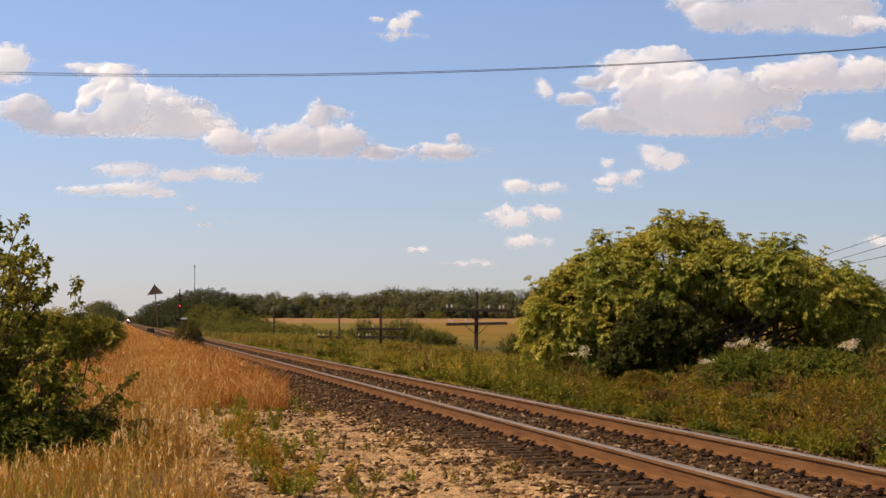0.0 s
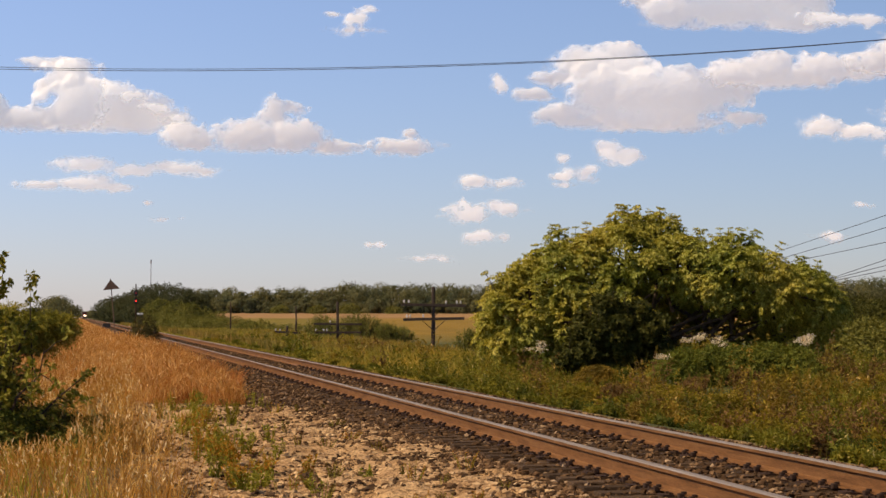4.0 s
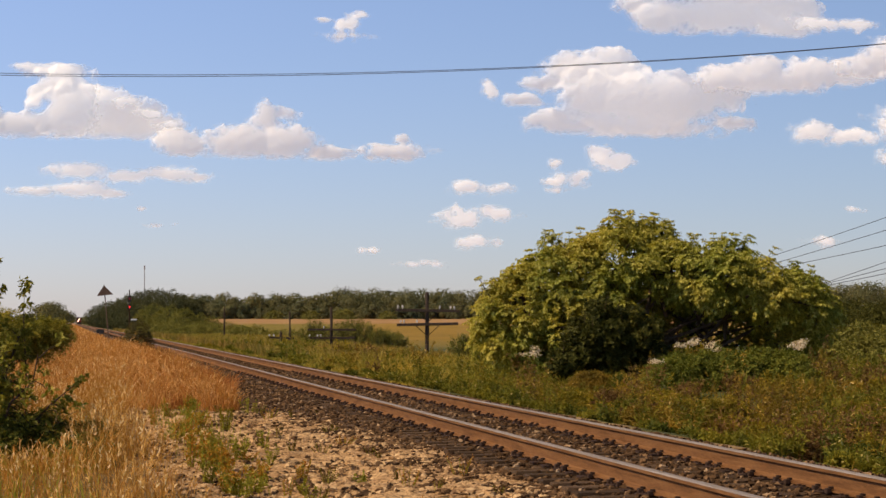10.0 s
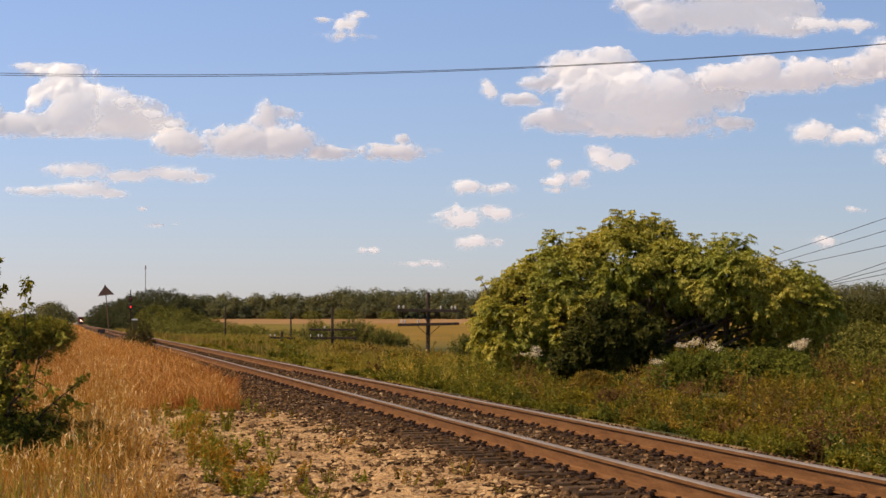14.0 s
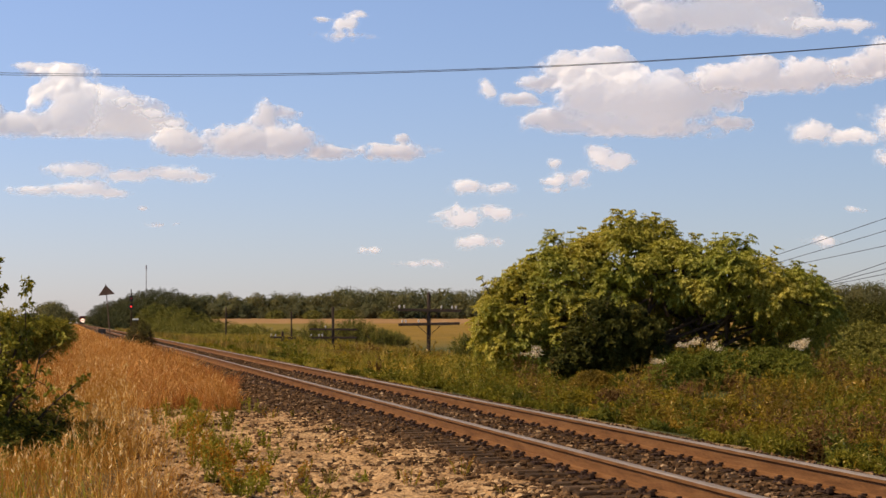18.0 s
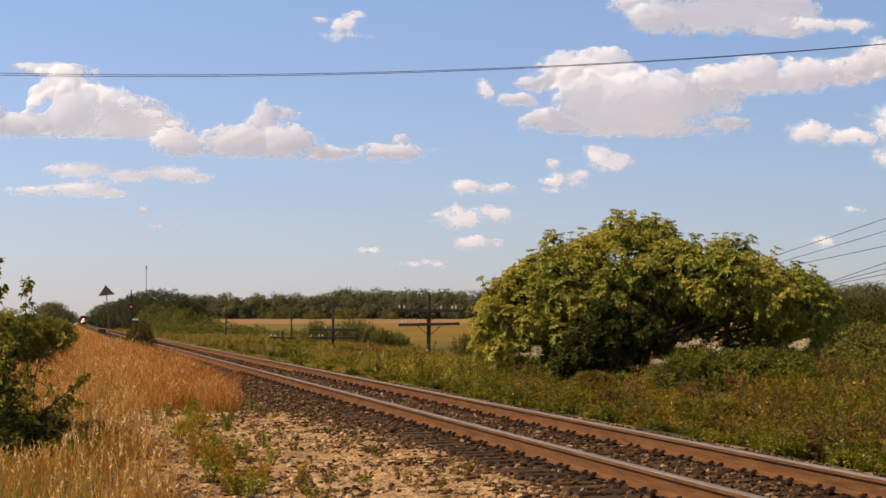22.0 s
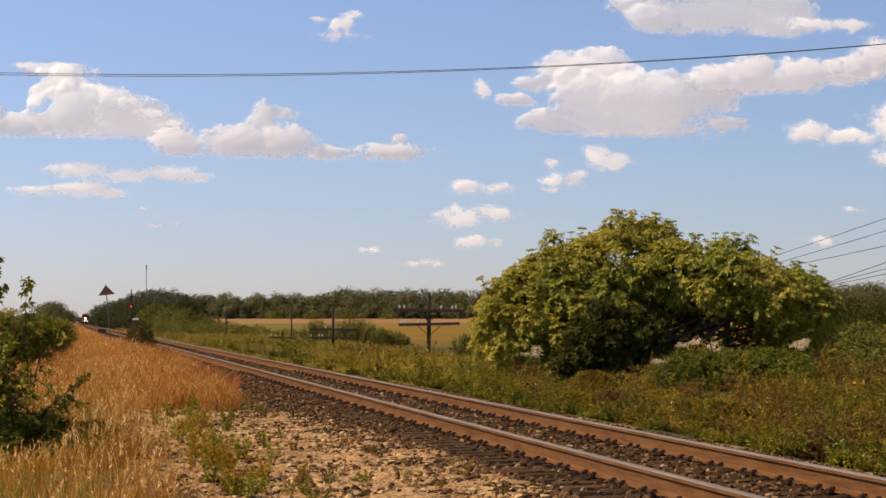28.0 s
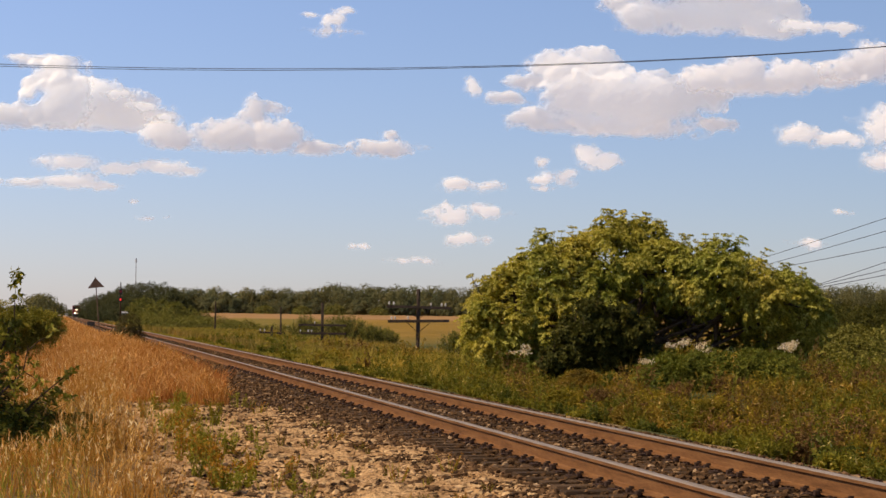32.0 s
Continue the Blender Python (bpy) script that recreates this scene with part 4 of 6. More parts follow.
def big_maple():
    x, y = spot(15.86, 61.0)
    # the last, rear lobes are added to shade and close the right-hand hollow
    lobes = ((-0.55, 0.2, 3.2, 1.75, 1.9, 1.25), (1.5, -0.4, 3.05, 0.9, 1.1, 0.68), (-2.2, 0.0, 2.55, 1.8, 1.8, 1.42), (-3.4, -0.3, 1.85, 1.4, 1.6, 1.3), (0.95, -0.6, 3.0, 1.5, 1.6, 0.82),
             (2.45, -0.9, 2.75, 1.4, 1.5, 0.8), (4.1, -0.5, 2.2, 1.3, 1.4, 0.72), (5.2, 1.0, 1.75, 0.85, 1.2, 0.75), (-4.1, -0.2, 1.05, 0.75, 1.1, 0.9),
             (-1.5, -1.4, 1.3, 1.8, 1.3, 1.1), (0.9, 1.7, 1.0, 1.7, 0.8, 1.0), (0.2, 1.5, 2.3, 1.9, 0.8, 1.1), (-2.0, 1.2, 1.7, 1.6, 0.8, 1.1), (1.9, 2.9, 1.3, 2.4, 1.0, 1.2), (0.1, 0.0, 3.75, 0.8, 0.9, 0.55), (2.6, 0.2, 3.15, 0.7, 0.8, 0.5),
             (2.4, 0.1, 3.92, 0.26, 0.3, 0.26), (4.57, 0.3, 2.85, 0.28, 0.3, 0.26), (-1.2, 0.0, 3.85, 0.34, 0.3, 0.3), (0.0, 0.0, 4.35, 0.4, 0.3, 0.28), (0.7, 0.0, 4.1, 0.34, 0.3, 0.3), (2.95, 0.2, 3.72, 0.22, 0.2, 0.2), (3.4, -0.8, 2.5, 1.0, 1.1, 0.66), (0.4, 2.2, 1.7, 2.0, 0.9, 1.2),
             (-1.4, 0.1, 3.2, 1.1, 1.2, 0.9), (-3.3, -0.1, 2.35, 0.9, 1.2, 0.9), (-3.95, -0.1, 1.7, 0.6, 0.9, 0.75), (-2.9, 0.4, 2.4, 1.0, 1.0, 0.9), (5.0, 0.9, 2.05, 0.8, 1.0, 0.75), (-3.2, -0.6, 0.85, 1.1, 1.0, 0.8), (-4.0, -0.3, 0.65, 0.65, 0.9, 0.6), (2.6, 1.2, 2.6, 1.5, 1.1, 0.8), (4.0, 1.3, 2.0, 1.2, 1.0, 0.7), (1.0, 1.4, 2.9, 1.4, 1.0, 0.8), (1.3, 2.8, 1.1, 1.6, 0.9, 1.0), (2.7, 2.1, 1.1, 1.8, 0.8, 1.0), (4.4, 1.9, 1.1, 1.1, 0.8, 0.95))
    maple_plant(x, y, 15.86, lobes)
    x, y = spot(14.9, 55.5)
    lobes = ((-0.1, 0.0, 0.95, 0.95, 0.8, 0.9), (0.85, 0.2, 0.85, 0.9, 0.7, 0.8), (-0.75, 0.1, 0.6, 0.6, 0.6, 0.55), (-0.25, 0.2, 1.75, 0.45, 0.5, 0.4), (0.55, 0.3, 1.55, 0.5, 0.5, 0.45), (1.3, 0.4, 0.5, 0.6, 0.5, 0.5), (1.15, 0.5, 1.35, 0.35, 0.4, 0.5), (-0.6, 0.3, 1.4, 0.3, 0.3, 0.35))
    crown_plant("dark_shrub", x, y, 14.9, lobes, 60, 0.11, DARK_LEAF, "dense dark green shrub in front of the maple", "shrub", 52, ((0, 0, 0.05), (0.3, 0.1, 0.04), (-0.3, 0, 0.04)), 0.4, 8, clump=0.42, shoots=60)
    x, y = spot(18.6, 48.5)
    lobes = ((-1.3, 0.0, 0.36, 0.8, 0.7, 0.4), (-0.4, 0.0, 0.44, 0.9, 0.8, 0.47), (0.5, 0.1, 0.43, 0.9, 0.8, 0.47), (1.35, 0.0, 0.38, 0.7, 0.7, 0.42))
    crown_plant("weed_thicket", x, y, 18.6, lobes, 120, 0.07, LIT_THICKET, "dense green thicket of tall weeds with dark hollows", "weeds", 53, ((0, 0, 0.02), (0.8, 0.1, 0.02), (-0.8, 0, 0.02)), 0.4, 6, clump=0.26)
    # right-hand growth behind
    for b, away, w, h, seed in ((21.9, 70, 1.6, 1.5, 54), (22.8, 66, 1.4, 1.3, 55), (23.8, 72, 1.9, 2.0, 56), (25.3, 70, 2.2, 2.4, 57), (22.4, 95, 2.6, 2.7, 58), (21.5, 104, 2.6, 2.9, 59), (23.6, 96, 3.0, 3.0, 60), (24.9, 96, 3.0, 3.1, 61), (20.9, 118, 2.6, 3.1, 62)):
        x, y = spot(b, away)
        lobes = ((0, 0, h * 0.55, w, w * 0.9, h * 0.5), (-w * 0.6, 0, h * 0.4, w * 0.6, w * 0.6, h * 0.4), (w * 0.6, 0.1, h * 0.45, w * 0.6, w * 0.6, h * 0.45))
        crown_plant("willow_bush", x, y, b, lobes, 55, 0.12, SCRUB if seed < 56 else DARK_LEAF, "yellow-green bush at the field's edge", "shrub", seed, ((0, 0, 0.05), (0.2, 0, 0.04)), 0.4, 6, "bushes at the field's edge")


# brighter copy of the thicket leaves: the sunlit top is put into the colour
LIT_THICKET = leafy("lit_thicket_leaves", ((0.0, (0.085, 0.11, 0.018)), (0.6, (0.16, 0.18, 0.03)), (1.0, (0.27, 0.27, 0.06))), 0.8, through_light=0.3)
THICKET = leafy("thicket_leaves", ((0.0, (0.05, 0.065, 0.012)), (0.6, (0.10, 0.12, 0.022)), (1.0, (0.19, 0.18, 0.045))), 0.8, through_light=0.25)


def branching_shrub(name, x, y, height, spread, seed, stems, twigs, material, leaf, label, lean=(0, 0)):
    """A loose shrub of bent stems; each carries side twigs with single leaves, so that sky shows between."""
    rng = np.random.default_rng(seed)
    thing = tagged(new(name), label, "shrub")
    thing.location = (x, y, float(land(x, y)) - 0.03)
    pts, dirs = [], []
    for s in range(stems):
        bm = bmesh.new()
        a = rng.uniform(0, math.tau)
        r = spread * rng.uniform(0.15, 1.0) ** 0.7
        h = height * rng.uniform(0.5, 1.0) * (1 - 0.22 * r / spread)
        foot = Vector((math.cos(a) * 0.2, math.sin(a) * 0.2, 0))
        tip = Vector((math.cos(a) * r + lean[0] * h, math.sin(a) * r + lean[1] * h, h))
        path = [foot.lerp(tip, f) + Vector((0, 0, h * 0.35 * f * (1 - f))) + Vector(rng.normal(size=3) * 0.03) for f in (0, 0.25, 0.5, 0.75, 1.0)]
        tube(bm, path, [0.022, 0.018, 0.013, 0.009, 0.004], 5)
        for k in range(twigs):
            f = rng.uniform(0.12, 0.97)
            i = min(int(f * 4), 3)
            b = path[i].lerp(path[i + 1], f * 4 - i)
            d = Vector(unit(rng.normal(size=3) + np.array([math.cos(a), math.sin(a), 0.4]) * 0.8)) * rng.uniform(0.15, 0.42) * (1.1 - 0.4 * f)
            mid = b + d * 0.5 + Vector((0, 0, 0.03))
            tube(bm, [b, mid, b + d], [0.006, 0.004, 0.002], 4)
            n = 15
            q = 1.04 - 0.8 * rng.uniform(0, 1, n) ** 2.6
            pts.append(np.array([tuple(b + d * float(g) + Vector((0, 0, 0.05 * float(g)))) for g in q]) + rng.normal(size=(n, 3)) * 0.012)
            dirs.append(np.array(tuple(d))[None] * 0.9 + rng.normal(size=(n, 3)) * 0.42)
        part("stem", bm, BARK, thing)
    base, ahead = np.concatenate(pts), np.concatenate(dirs)
    ok = base[:, 2] > 0.02
    base, ahead = base[ok], ahead[ok]
    finish(new("foliage", mesh_of("foliage", *leaves(rng, base, ahead, leaf * rng.uniform(0.6, 1.3, len(base)), leaf * 0.62 * rng.uniform(0.8, 1.2, len(base)), level=0.65))), material, thing)
    return thing


def sapling(x, y, top):
    """One thin stem with tufts of leaves round its upper joints."""
    rng = np.random.default_rng(67)
    g = float(land(x, y))
    h = top - g
    thing = tagged(new("sapling"), "slender young sapling with a tuft of leaves", "shrub")
    thing.location = (x, y, g - 0.02)
    part("stem", tube(bmesh.new(), [(0, 0, 0), (0.02, 0, h * 0.5), (-0.01, 0, h * 0.8), (0, 0, h)], [0.012, 0.009, 0.006, 0.003], 5), BARK, thing)
    at, aim = [], []
    for z, n in ((h, 5), (h - 0.07, 5), (h - 0.14, 3), (h - 0.24, 3), (h - 0.30, 3), (h - 0.42, 3), (h - 0.55, 4), (h - 0.7, 4)):
        for k in range(n):
            d = unit(rng.normal(size=3) + np.array([0, 0, 0.5]))
            at.append(np.array([0, 0, z]) + d * np.array([0.06, 0.06, 0.03]))
            aim.append(d)
    finish(new("foliage", mesh_of("foliage", *rosettes(rng, np.array(at), np.array(aim), 5, 0.07, 0.032))), SHRUB_LEAF, thing)


def near_shrubs():
    branching_shrub("willow_shrub", -1.88, 22.6, 3.2, 1.2, 61, 46, 24, SHRUB_LEAF, 0.075, "leafy willow shrub with open twiggy top", (0.02, 0))
    branching_shrub("willow_shrub", -0.98, 22.0, 1.75, 1.0, 62, 18, 17, SHRUB_LEAF, 0.07, "low willow shrub with drooping dark leaves")
    branching_shrub("willow_shrub", -2.9, 23.6, 3.1, 1.0, 63, 26, 22, SHRUB_LEAF, 0.075, "leafy willow shrub with open twiggy top")
    branching_shrub("willow_shrub", -0.85, 22.0, 1.05, 0.7, 70, 9, 15, SHRUB_LEAF, 0.07, "low willow shrub with branches arching out over the straw", (0.45, 0))
    sapling(-0.50, 22.7, 2.03)
    x, y = spot(-0.9, 62.0)
    lobes = ((0.3, 0, 1.12, 0.5, 0.6, 0.5), (-0.3, 0, 1.22, 0.75, 0.7, 0.55), (-1.1, 0, 1.25, 0.8, 0.7, 0.6), (-1.9, 0, 1.2, 0.8, 0.7, 0.6), (-0.6, 0.1, 0.7, 1.1, 0.6, 0.6), (-1.9, 0.1, 0.7, 0.9, 0.6, 0.6))
    crown_plant("rounded_shrub", x, y, -0.6, lobes, 110, 0.075, SHADY_LEAF, "rounded dark green shrub standing in dry grass", "shrub", 64, ((0, 0, 0.03), (-0.6, 0, 0.03)), 0.4, 6, clump=0.4)
    lobes = ((-0.5, 0, 0.3, 0.5, 0.5, 0.34), (0.1, -0.2, 0.2, 0.4, 0.5, 0.26), (0.6, 0.1, 0.17, 0.4, 0.5, 0.22), (-1.1, 0.1, 0.4, 0.55, 0.5, 0.45), (1.0, -0.3, 0.12, 0.3, 0.4, 0.18))
    crown_plant("bramble", -1.0, 21.6, 0, lobes, 260, 0.05, THICKET, "low dark green bramble under the willow shrub", "shrub", 68, ((0, 0, 0.012), (0.4, 0, 0.01)), 0.4, 6, clump=0.2)
    # its dark leaves also stand for the willow shrub's shade on this patch
    lobes = ((-0.45, 0, 0.24, 0.4, 0.4, 0.32), (0.0, 0.2, 0.2, 0.36, 0.4, 0.28), (0.42, 0.1, 0.17, 0.36, 0.4, 0.24))
    crown_plant("bramble", -0.35, 23.6, 0, lobes, 330, 0.045, THICKET, "low dark green bramble in the straw", "shrub", 69, ((0, 0, 0.012), (0.3, 0, 0.01)), 0.4, 6, clump=0.16)
    x, y = spot(1.83, 100.0)
    lobes = ((0.0, 0, 0.85, 0.55, 0.55, 0.8), (0.3, 0, 0.6, 0.42, 0.4, 0.55), (-0.3, 0, 0.6, 0.4, 0.4, 0.5))
    crown_plant("trackside_bush", x, y, 1.8, lobes, 200, 0.07, OLIVE, "small olive-brown bush beside the near rail", "shrub", 65, ((0, 0, 0.03),), 0.4, 6)


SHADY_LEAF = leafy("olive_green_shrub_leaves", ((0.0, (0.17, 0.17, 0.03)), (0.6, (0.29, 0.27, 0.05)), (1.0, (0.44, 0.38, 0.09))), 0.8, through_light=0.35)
OLIVE = leafy("olive_brown_leaves", ((0.0, (0.045, 0.045, 0.016)), (0.6, (0.10, 0.085, 0.03)), (1.0, (0.17, 0.13, 0.05))), 0.9, through_light=0.2)


def seed_heads():
    """White fluffy flower heads over the weeds."""
    rng = np.random.default_rng(66)
    for b, away, z, w, count in ((12.75, 50.0, 0.74, 0.4, 5), (16.35, 46.0, 0.62, 0.4, 3), (17.05, 46.0, 0.98, 0.4, 6), (18.0, 46.0, 1.0, 0.4, 3), (20.3, 46.5, 0.95, 0.16, 9)):
        for k in range(count):
            x, y = spot(b + rng.normal() * math.degrees(w / away) * 0.6, away + rng.normal() * 0.3)
            h = z + 0.04 + rng.normal() * 0.06 - float(land(x, y))
            g = float(land(x, y))
            thing = tagged(new("flowering_weed"), "tall weed with a white fluffy flower head", "weed", group="white flowering weeds")
            thing.location = (x, y, g)
            bm = tube(bmesh.new(), [(0, 0, -0.02), (0.01, 0, h * 0.5), (0.0, 0.01, h)], [0.005, 0.004, 0.003], 4)
            part("stem", bm, WEED, thing)
            c = rng.normal(size=(46, 3)) * np.array([0.06, 0.05, 0.024]) + np.array([0, 0, h + 0.05])
            tagged(finish(new("flower_head", mesh_of("flower_head", *leaves(rng, c, rng.normal(size=(46, 3)) + np.array([0, 0, 0.5]), 0.045, 0.03))), BLOSSOM, thing), kind="stuff")


def woodland():
    rng = np.random.default_rng(71)
    # wood on the far side of the line, tree by tree
    for k, (b, away, h) in enumerate(((0.75, 760, 8.5), (1.0, 690, 9.0), (1.25, 600, 8.5), (1.5, 560, 9.0), (1.75, 520, 9.5), (2.05, 480, 9.6), (2.35, 470, 9.6), (2.7, 455, 9.0),
                                      (3.05, 450, 7.6), (3.35, 460, 5.8), (0.9, 720, 7.0), (2.2, 390, 5.4), (2.7, 370, 4.8), (3.1, 350, 4.2), (1.75, 420, 5.6), (3.5, 380, 3.4), (3.9, 400, 2.8))):
        x, y = spot(b, away)
        w = h * 0.42
        lobes = ((0, 0, h * 0.62, w, w, h * 0.38), (w * 0.7, 0, h * 0.45, w * 0.7, w * 0.7, h * 0.33), (-w * 0.7, 0, h * 0.45, w * 0.7, w * 0.7, h * 0.33), (0.2, 0, h * 0.25, w, w, h * 0.25))
        crown_plant("poplar_tree", x, y, b, lobes, 11.0, 0.26, GROVE if k < 11 or k == 14 else SCRUB, "dark green deciduous tree at the wood's edge", "tree", 700 + k, ((0, 0, 0.14), (0.4, 0, 0.1)), 0.4, 6, "trees of the trackside wood")
    # woods along the skyline: heaped crowns of many small leaves, a lower fringe in front, and a clump far down the line
    pieces = []
    rows = []
    for k in range(240):
        b = 3.0 + 16.8 * (k + rng.uniform(-0.4, 0.4)) / 240
        rise = 1 + 0.22 * float(smooth(6.6, 7.2, b)) - 0.10 * float(np.exp(-((b - 6.9) / 0.3) ** 2))
        rows.append((b, rng.uniform(900, 990), (8.0 + 4.8 * rng.uniform(0, 1) ** 0.7) * rise, rng.uniform(0.4, 0.7)))
    for k in range(80):
        b = 3.0 + 9.6 * (k + rng.uniform(-0.4, 0.4)) / 80
        rows.append((b, rng.uniform(860, 895), rng.uniform(2.5, 7.5), rng.uniform(0.5, 0.9)))
    for k in range(85):
        rows.append((19.6 + 5.4 * (k + rng.uniform(-0.4, 0.4)) / 85, rng.uniform(900, 990), rng.uniform(14.5, 19.0), 0.42))
    for b, away, h, squat in rows:
        x, y = spot(b, away)
        g = float(land(x, y))
        for q in range(6):
            c = np.array([x, y, g]) + np.array([rng.normal() * h * squat * 0.42, rng.normal() * h * 0.2, h * (0.10 + 0.128 * q)])
            r = h * rng.uniform(0.17, 0.27)
            n = 120
            d = unit(rng.normal(size=(n, 3)) + np.array([0, -0.2, 0.2]))
            pieces.append(leaves(rng, c + d * rng.uniform(0.55, 1.05, (n, 1)) * r * np.array([1.15, 1.0, 0.9]), unit(np.cross(d, rng.normal(size=(n, 3)))), rng.uniform(0.57, 1.18, n), 0.55, level=0.9, face=d + np.array([0, 0, 0.3])))
    for b, away, h, count in ((0.30, 2100, 7, 10), (0.42, 1950, 7.5, 10), (-0.48, 1500, 17, 12), (-0.25, 1600, 11, 8), (-0.75, 1450, 15, 9), (-1.2, 1500, 8, 10), (-1.9, 1500, 8.5, 10), (-2.6, 1500, 8.5, 10), (-3.4, 1500, 8.5, 10)):
        for k in range(count):
            x, y = spot(b + rng.normal() * 0.10, away + rng.normal() * 40)
            n = 260
            d = unit(rng.normal(size=(n, 3)))
            c = np.array([x, y, h * 0.5]) + d * (rng.uniform(0.3, 1, n) ** 0.5)[:, None] * np.array([h * 0.5, h * 0.5, h * 0.5])
            pieces.append(leaves(rng, c, unit(np.cross(d, rng.normal(size=(n, 3)))), rng.uniform(0.9, 1.6, n), 1.0, level=0.9, face=d))
    stuff("far_woods", pieces, HAZED_WOODS, "band of dark green woods along the skyline", "woods")
    # bushes at the near edge of the field
    for b, away, wide, h, seed in ((7.75, 150, 2.5, 2.25, 760), (8.7, 148, 1.5, 1.7, 761), (6.75, 158, 1.3, 2.3, 762), (11.0, 120, 0.9, 1.3, 763), (9.0, 152, 0.9, 1.2, 764)):
        x, y = spot(b, away)
        withy_bush(x, y, wide, h, seed)
    for k, (b, away, w, h) in enumerate(((5.0, 230, 2.0, 1.5), (5.9, 215, 1.8, 1.2), (4.2, 250, 2.8, 1.9), (3.6, 262, 2.4, 2.1), (2.55, 285, 2.6, 2.3), (3.0, 265, 2.4, 2.2), (3.4, 245, 2.2, 1.6), (2.1, 310, 2.4, 2.6), (4.7, 255, 2.0, 1.4))):
        x, y = spot(b, away)
        lobes = ((0, 0, h * 0.5, w, w * 0.8, h * 0.5), (-w * 0.7, 0, h * 0.35, w * 0.6, w * 0.5, h * 0.4), (w * 0.7, 0, h * 0.38, w * 0.6, w * 0.5, h * 0.42))
        crown_plant("willow_bush", x, y, b, lobes, 34 / (1 + w * 0.3), 0.16, SCRUB, "grey-green willow bush in the meadow", "shrub", 760 + k, ((0, 0, 0.05), (0.4, 0, 0.04)), 0.4, 6, "bushes in the meadow")
    for k, (b, away, h) in enumerate(((7.55, 835, 3.6), (6.65, 838, 3.0), (5.6, 840, 3.0), (8.8, 842, 2.8))):
        x, y = spot(b, away)
        w = h * 0.9
        lobes = ((0, 0, h * 0.5, w, w * 0.8, h * 0.5), (-w * 0.7, 0, h * 0.35, w * 0.6, w * 0.5, h * 0.4), (w * 0.7, 0, h * 0.38, w * 0.6, w * 0.5, h * 0.42))
        crown_plant("willow_bush", x, y, b, lobes, 5, 0.5, SCRUB, "pale green bush before the skyline woods", "shrub", 790 + k, ((0, 0, 0.05), (0.4, 0, 0.04)), 0.4, 6, "bushes in the meadow")


def withy_bush(x, y, wide, h, seed):
    """A feathery bush of upright withies with narrow leaves."""
    rng = np.random.default_rng(seed)
    thing = tagged(new("withy_bush"), "feathery dark green withy bush in the meadow", "shrub", group="bushes in the meadow")
    thing.location = (x, y, float(land(x, y)) - 0.03)
    bm = bmesh.new()
    at, aim = [], []
    for k in range(int(70 * wide)):
        fx, fy = rng.normal() * wide * 0.45, rng.normal() * wide * 0.25
        tall = h * rng.uniform(0.6, 1.0) * math.exp(-(fx / wide) ** 2 * 0.7)
        tip = Vector((fx * 1.25 + rng.normal() * 0.15, fy + rng.normal() * 0.15, tall))
        foot = Vector((fx * 0.8, fy, 0))
        tube(bm, [foot, foot.lerp(tip, 0.5) + Vector((0, 0, 0.05)), tip], [0.014, 0.010, 0.004], 4)
        n = 64
        f = rng.uniform(0.08, 1.02, n)[:, None]
        at.append(np.array(tuple(foot)) * (1 - f) + np.array(tuple(tip)) * f + rng.normal(size=(n, 3)) * 0.07)
        aim.append(np.array(tuple((tip - foot).normalized())) + rng.normal(size=(n, 3)) * 0.45)
    tagged(part("stalk", bm, BARK, thing), kind="stuff")
    at, aim = np.concatenate(at), np.concatenate(aim)
    tagged(finish(new("foliage", mesh_of("foliage", *leaves(rng, at, aim, rng.uniform(0.09, 0.19, len(at)), 0.045))), SCRUB, thing), kind="stuff")


def weed_clumps():
    """Bushy single weeds that stand out of the verge."""
    rng = np.random.default_rng(81)
    kinds = ((GOLDENROD, "bushy yellow-green weed beside the track"), (TAWNY, "bushy tawny weed beside the track"), (WEED, "bushy dark green weed beside the track"), (RUSSET, "bushy russet dock beside the track"))
    for k in range(30):
        y = 19 + 34 * rng.uniform() ** 0.9
        x = 8.7 + (2.2 + 0.07 * y) * rng.uniform() ** 0.8
        mat, label = kinds[int(rng.choice(4, p=(0.38, 0.28, 0.2, 0.14)))]
        w, h = rng.uniform(0.25, 0.5), rng.uniform(0.4, 0.75) * (0.6 + 0.4 * float(smooth(8.8, 10.5, x)))
        if 16.4 < math.degrees(math.atan2(x, y)) < 20.8 and y > 36:
            h *= 0.55
        lobes = ((0, 0, h * 0.55, w, w, h * 0.5), (w * 0.7, 0.1, h * 0.42, w * 0.7, w * 0.7, h * 0.4), (-w * 0.6, -0.1, h * 0.4, w * 0.7, w * 0.7, h * 0.38))
        crown_plant("weed_clump", x, y, 0, lobes, 330, 0.045, mat, label, "weed", 820 + k, ((0, 0, 0.008), (0.1, 0, 0.008)), 0.4, 6, "bushy weeds of the verge", clump=0.16)


SCRUB = leafy("scrub_leaves", ((0.0, (0.115, 0.12, 0.029)), (0.6, (0.195, 0.19, 0.047)), (1.0, (0.30, 0.275, 0.08))), 0.3, through_light=0.2)
big_maple()
near_shrubs()
seed_heads()
woodland()
weed_clumps()


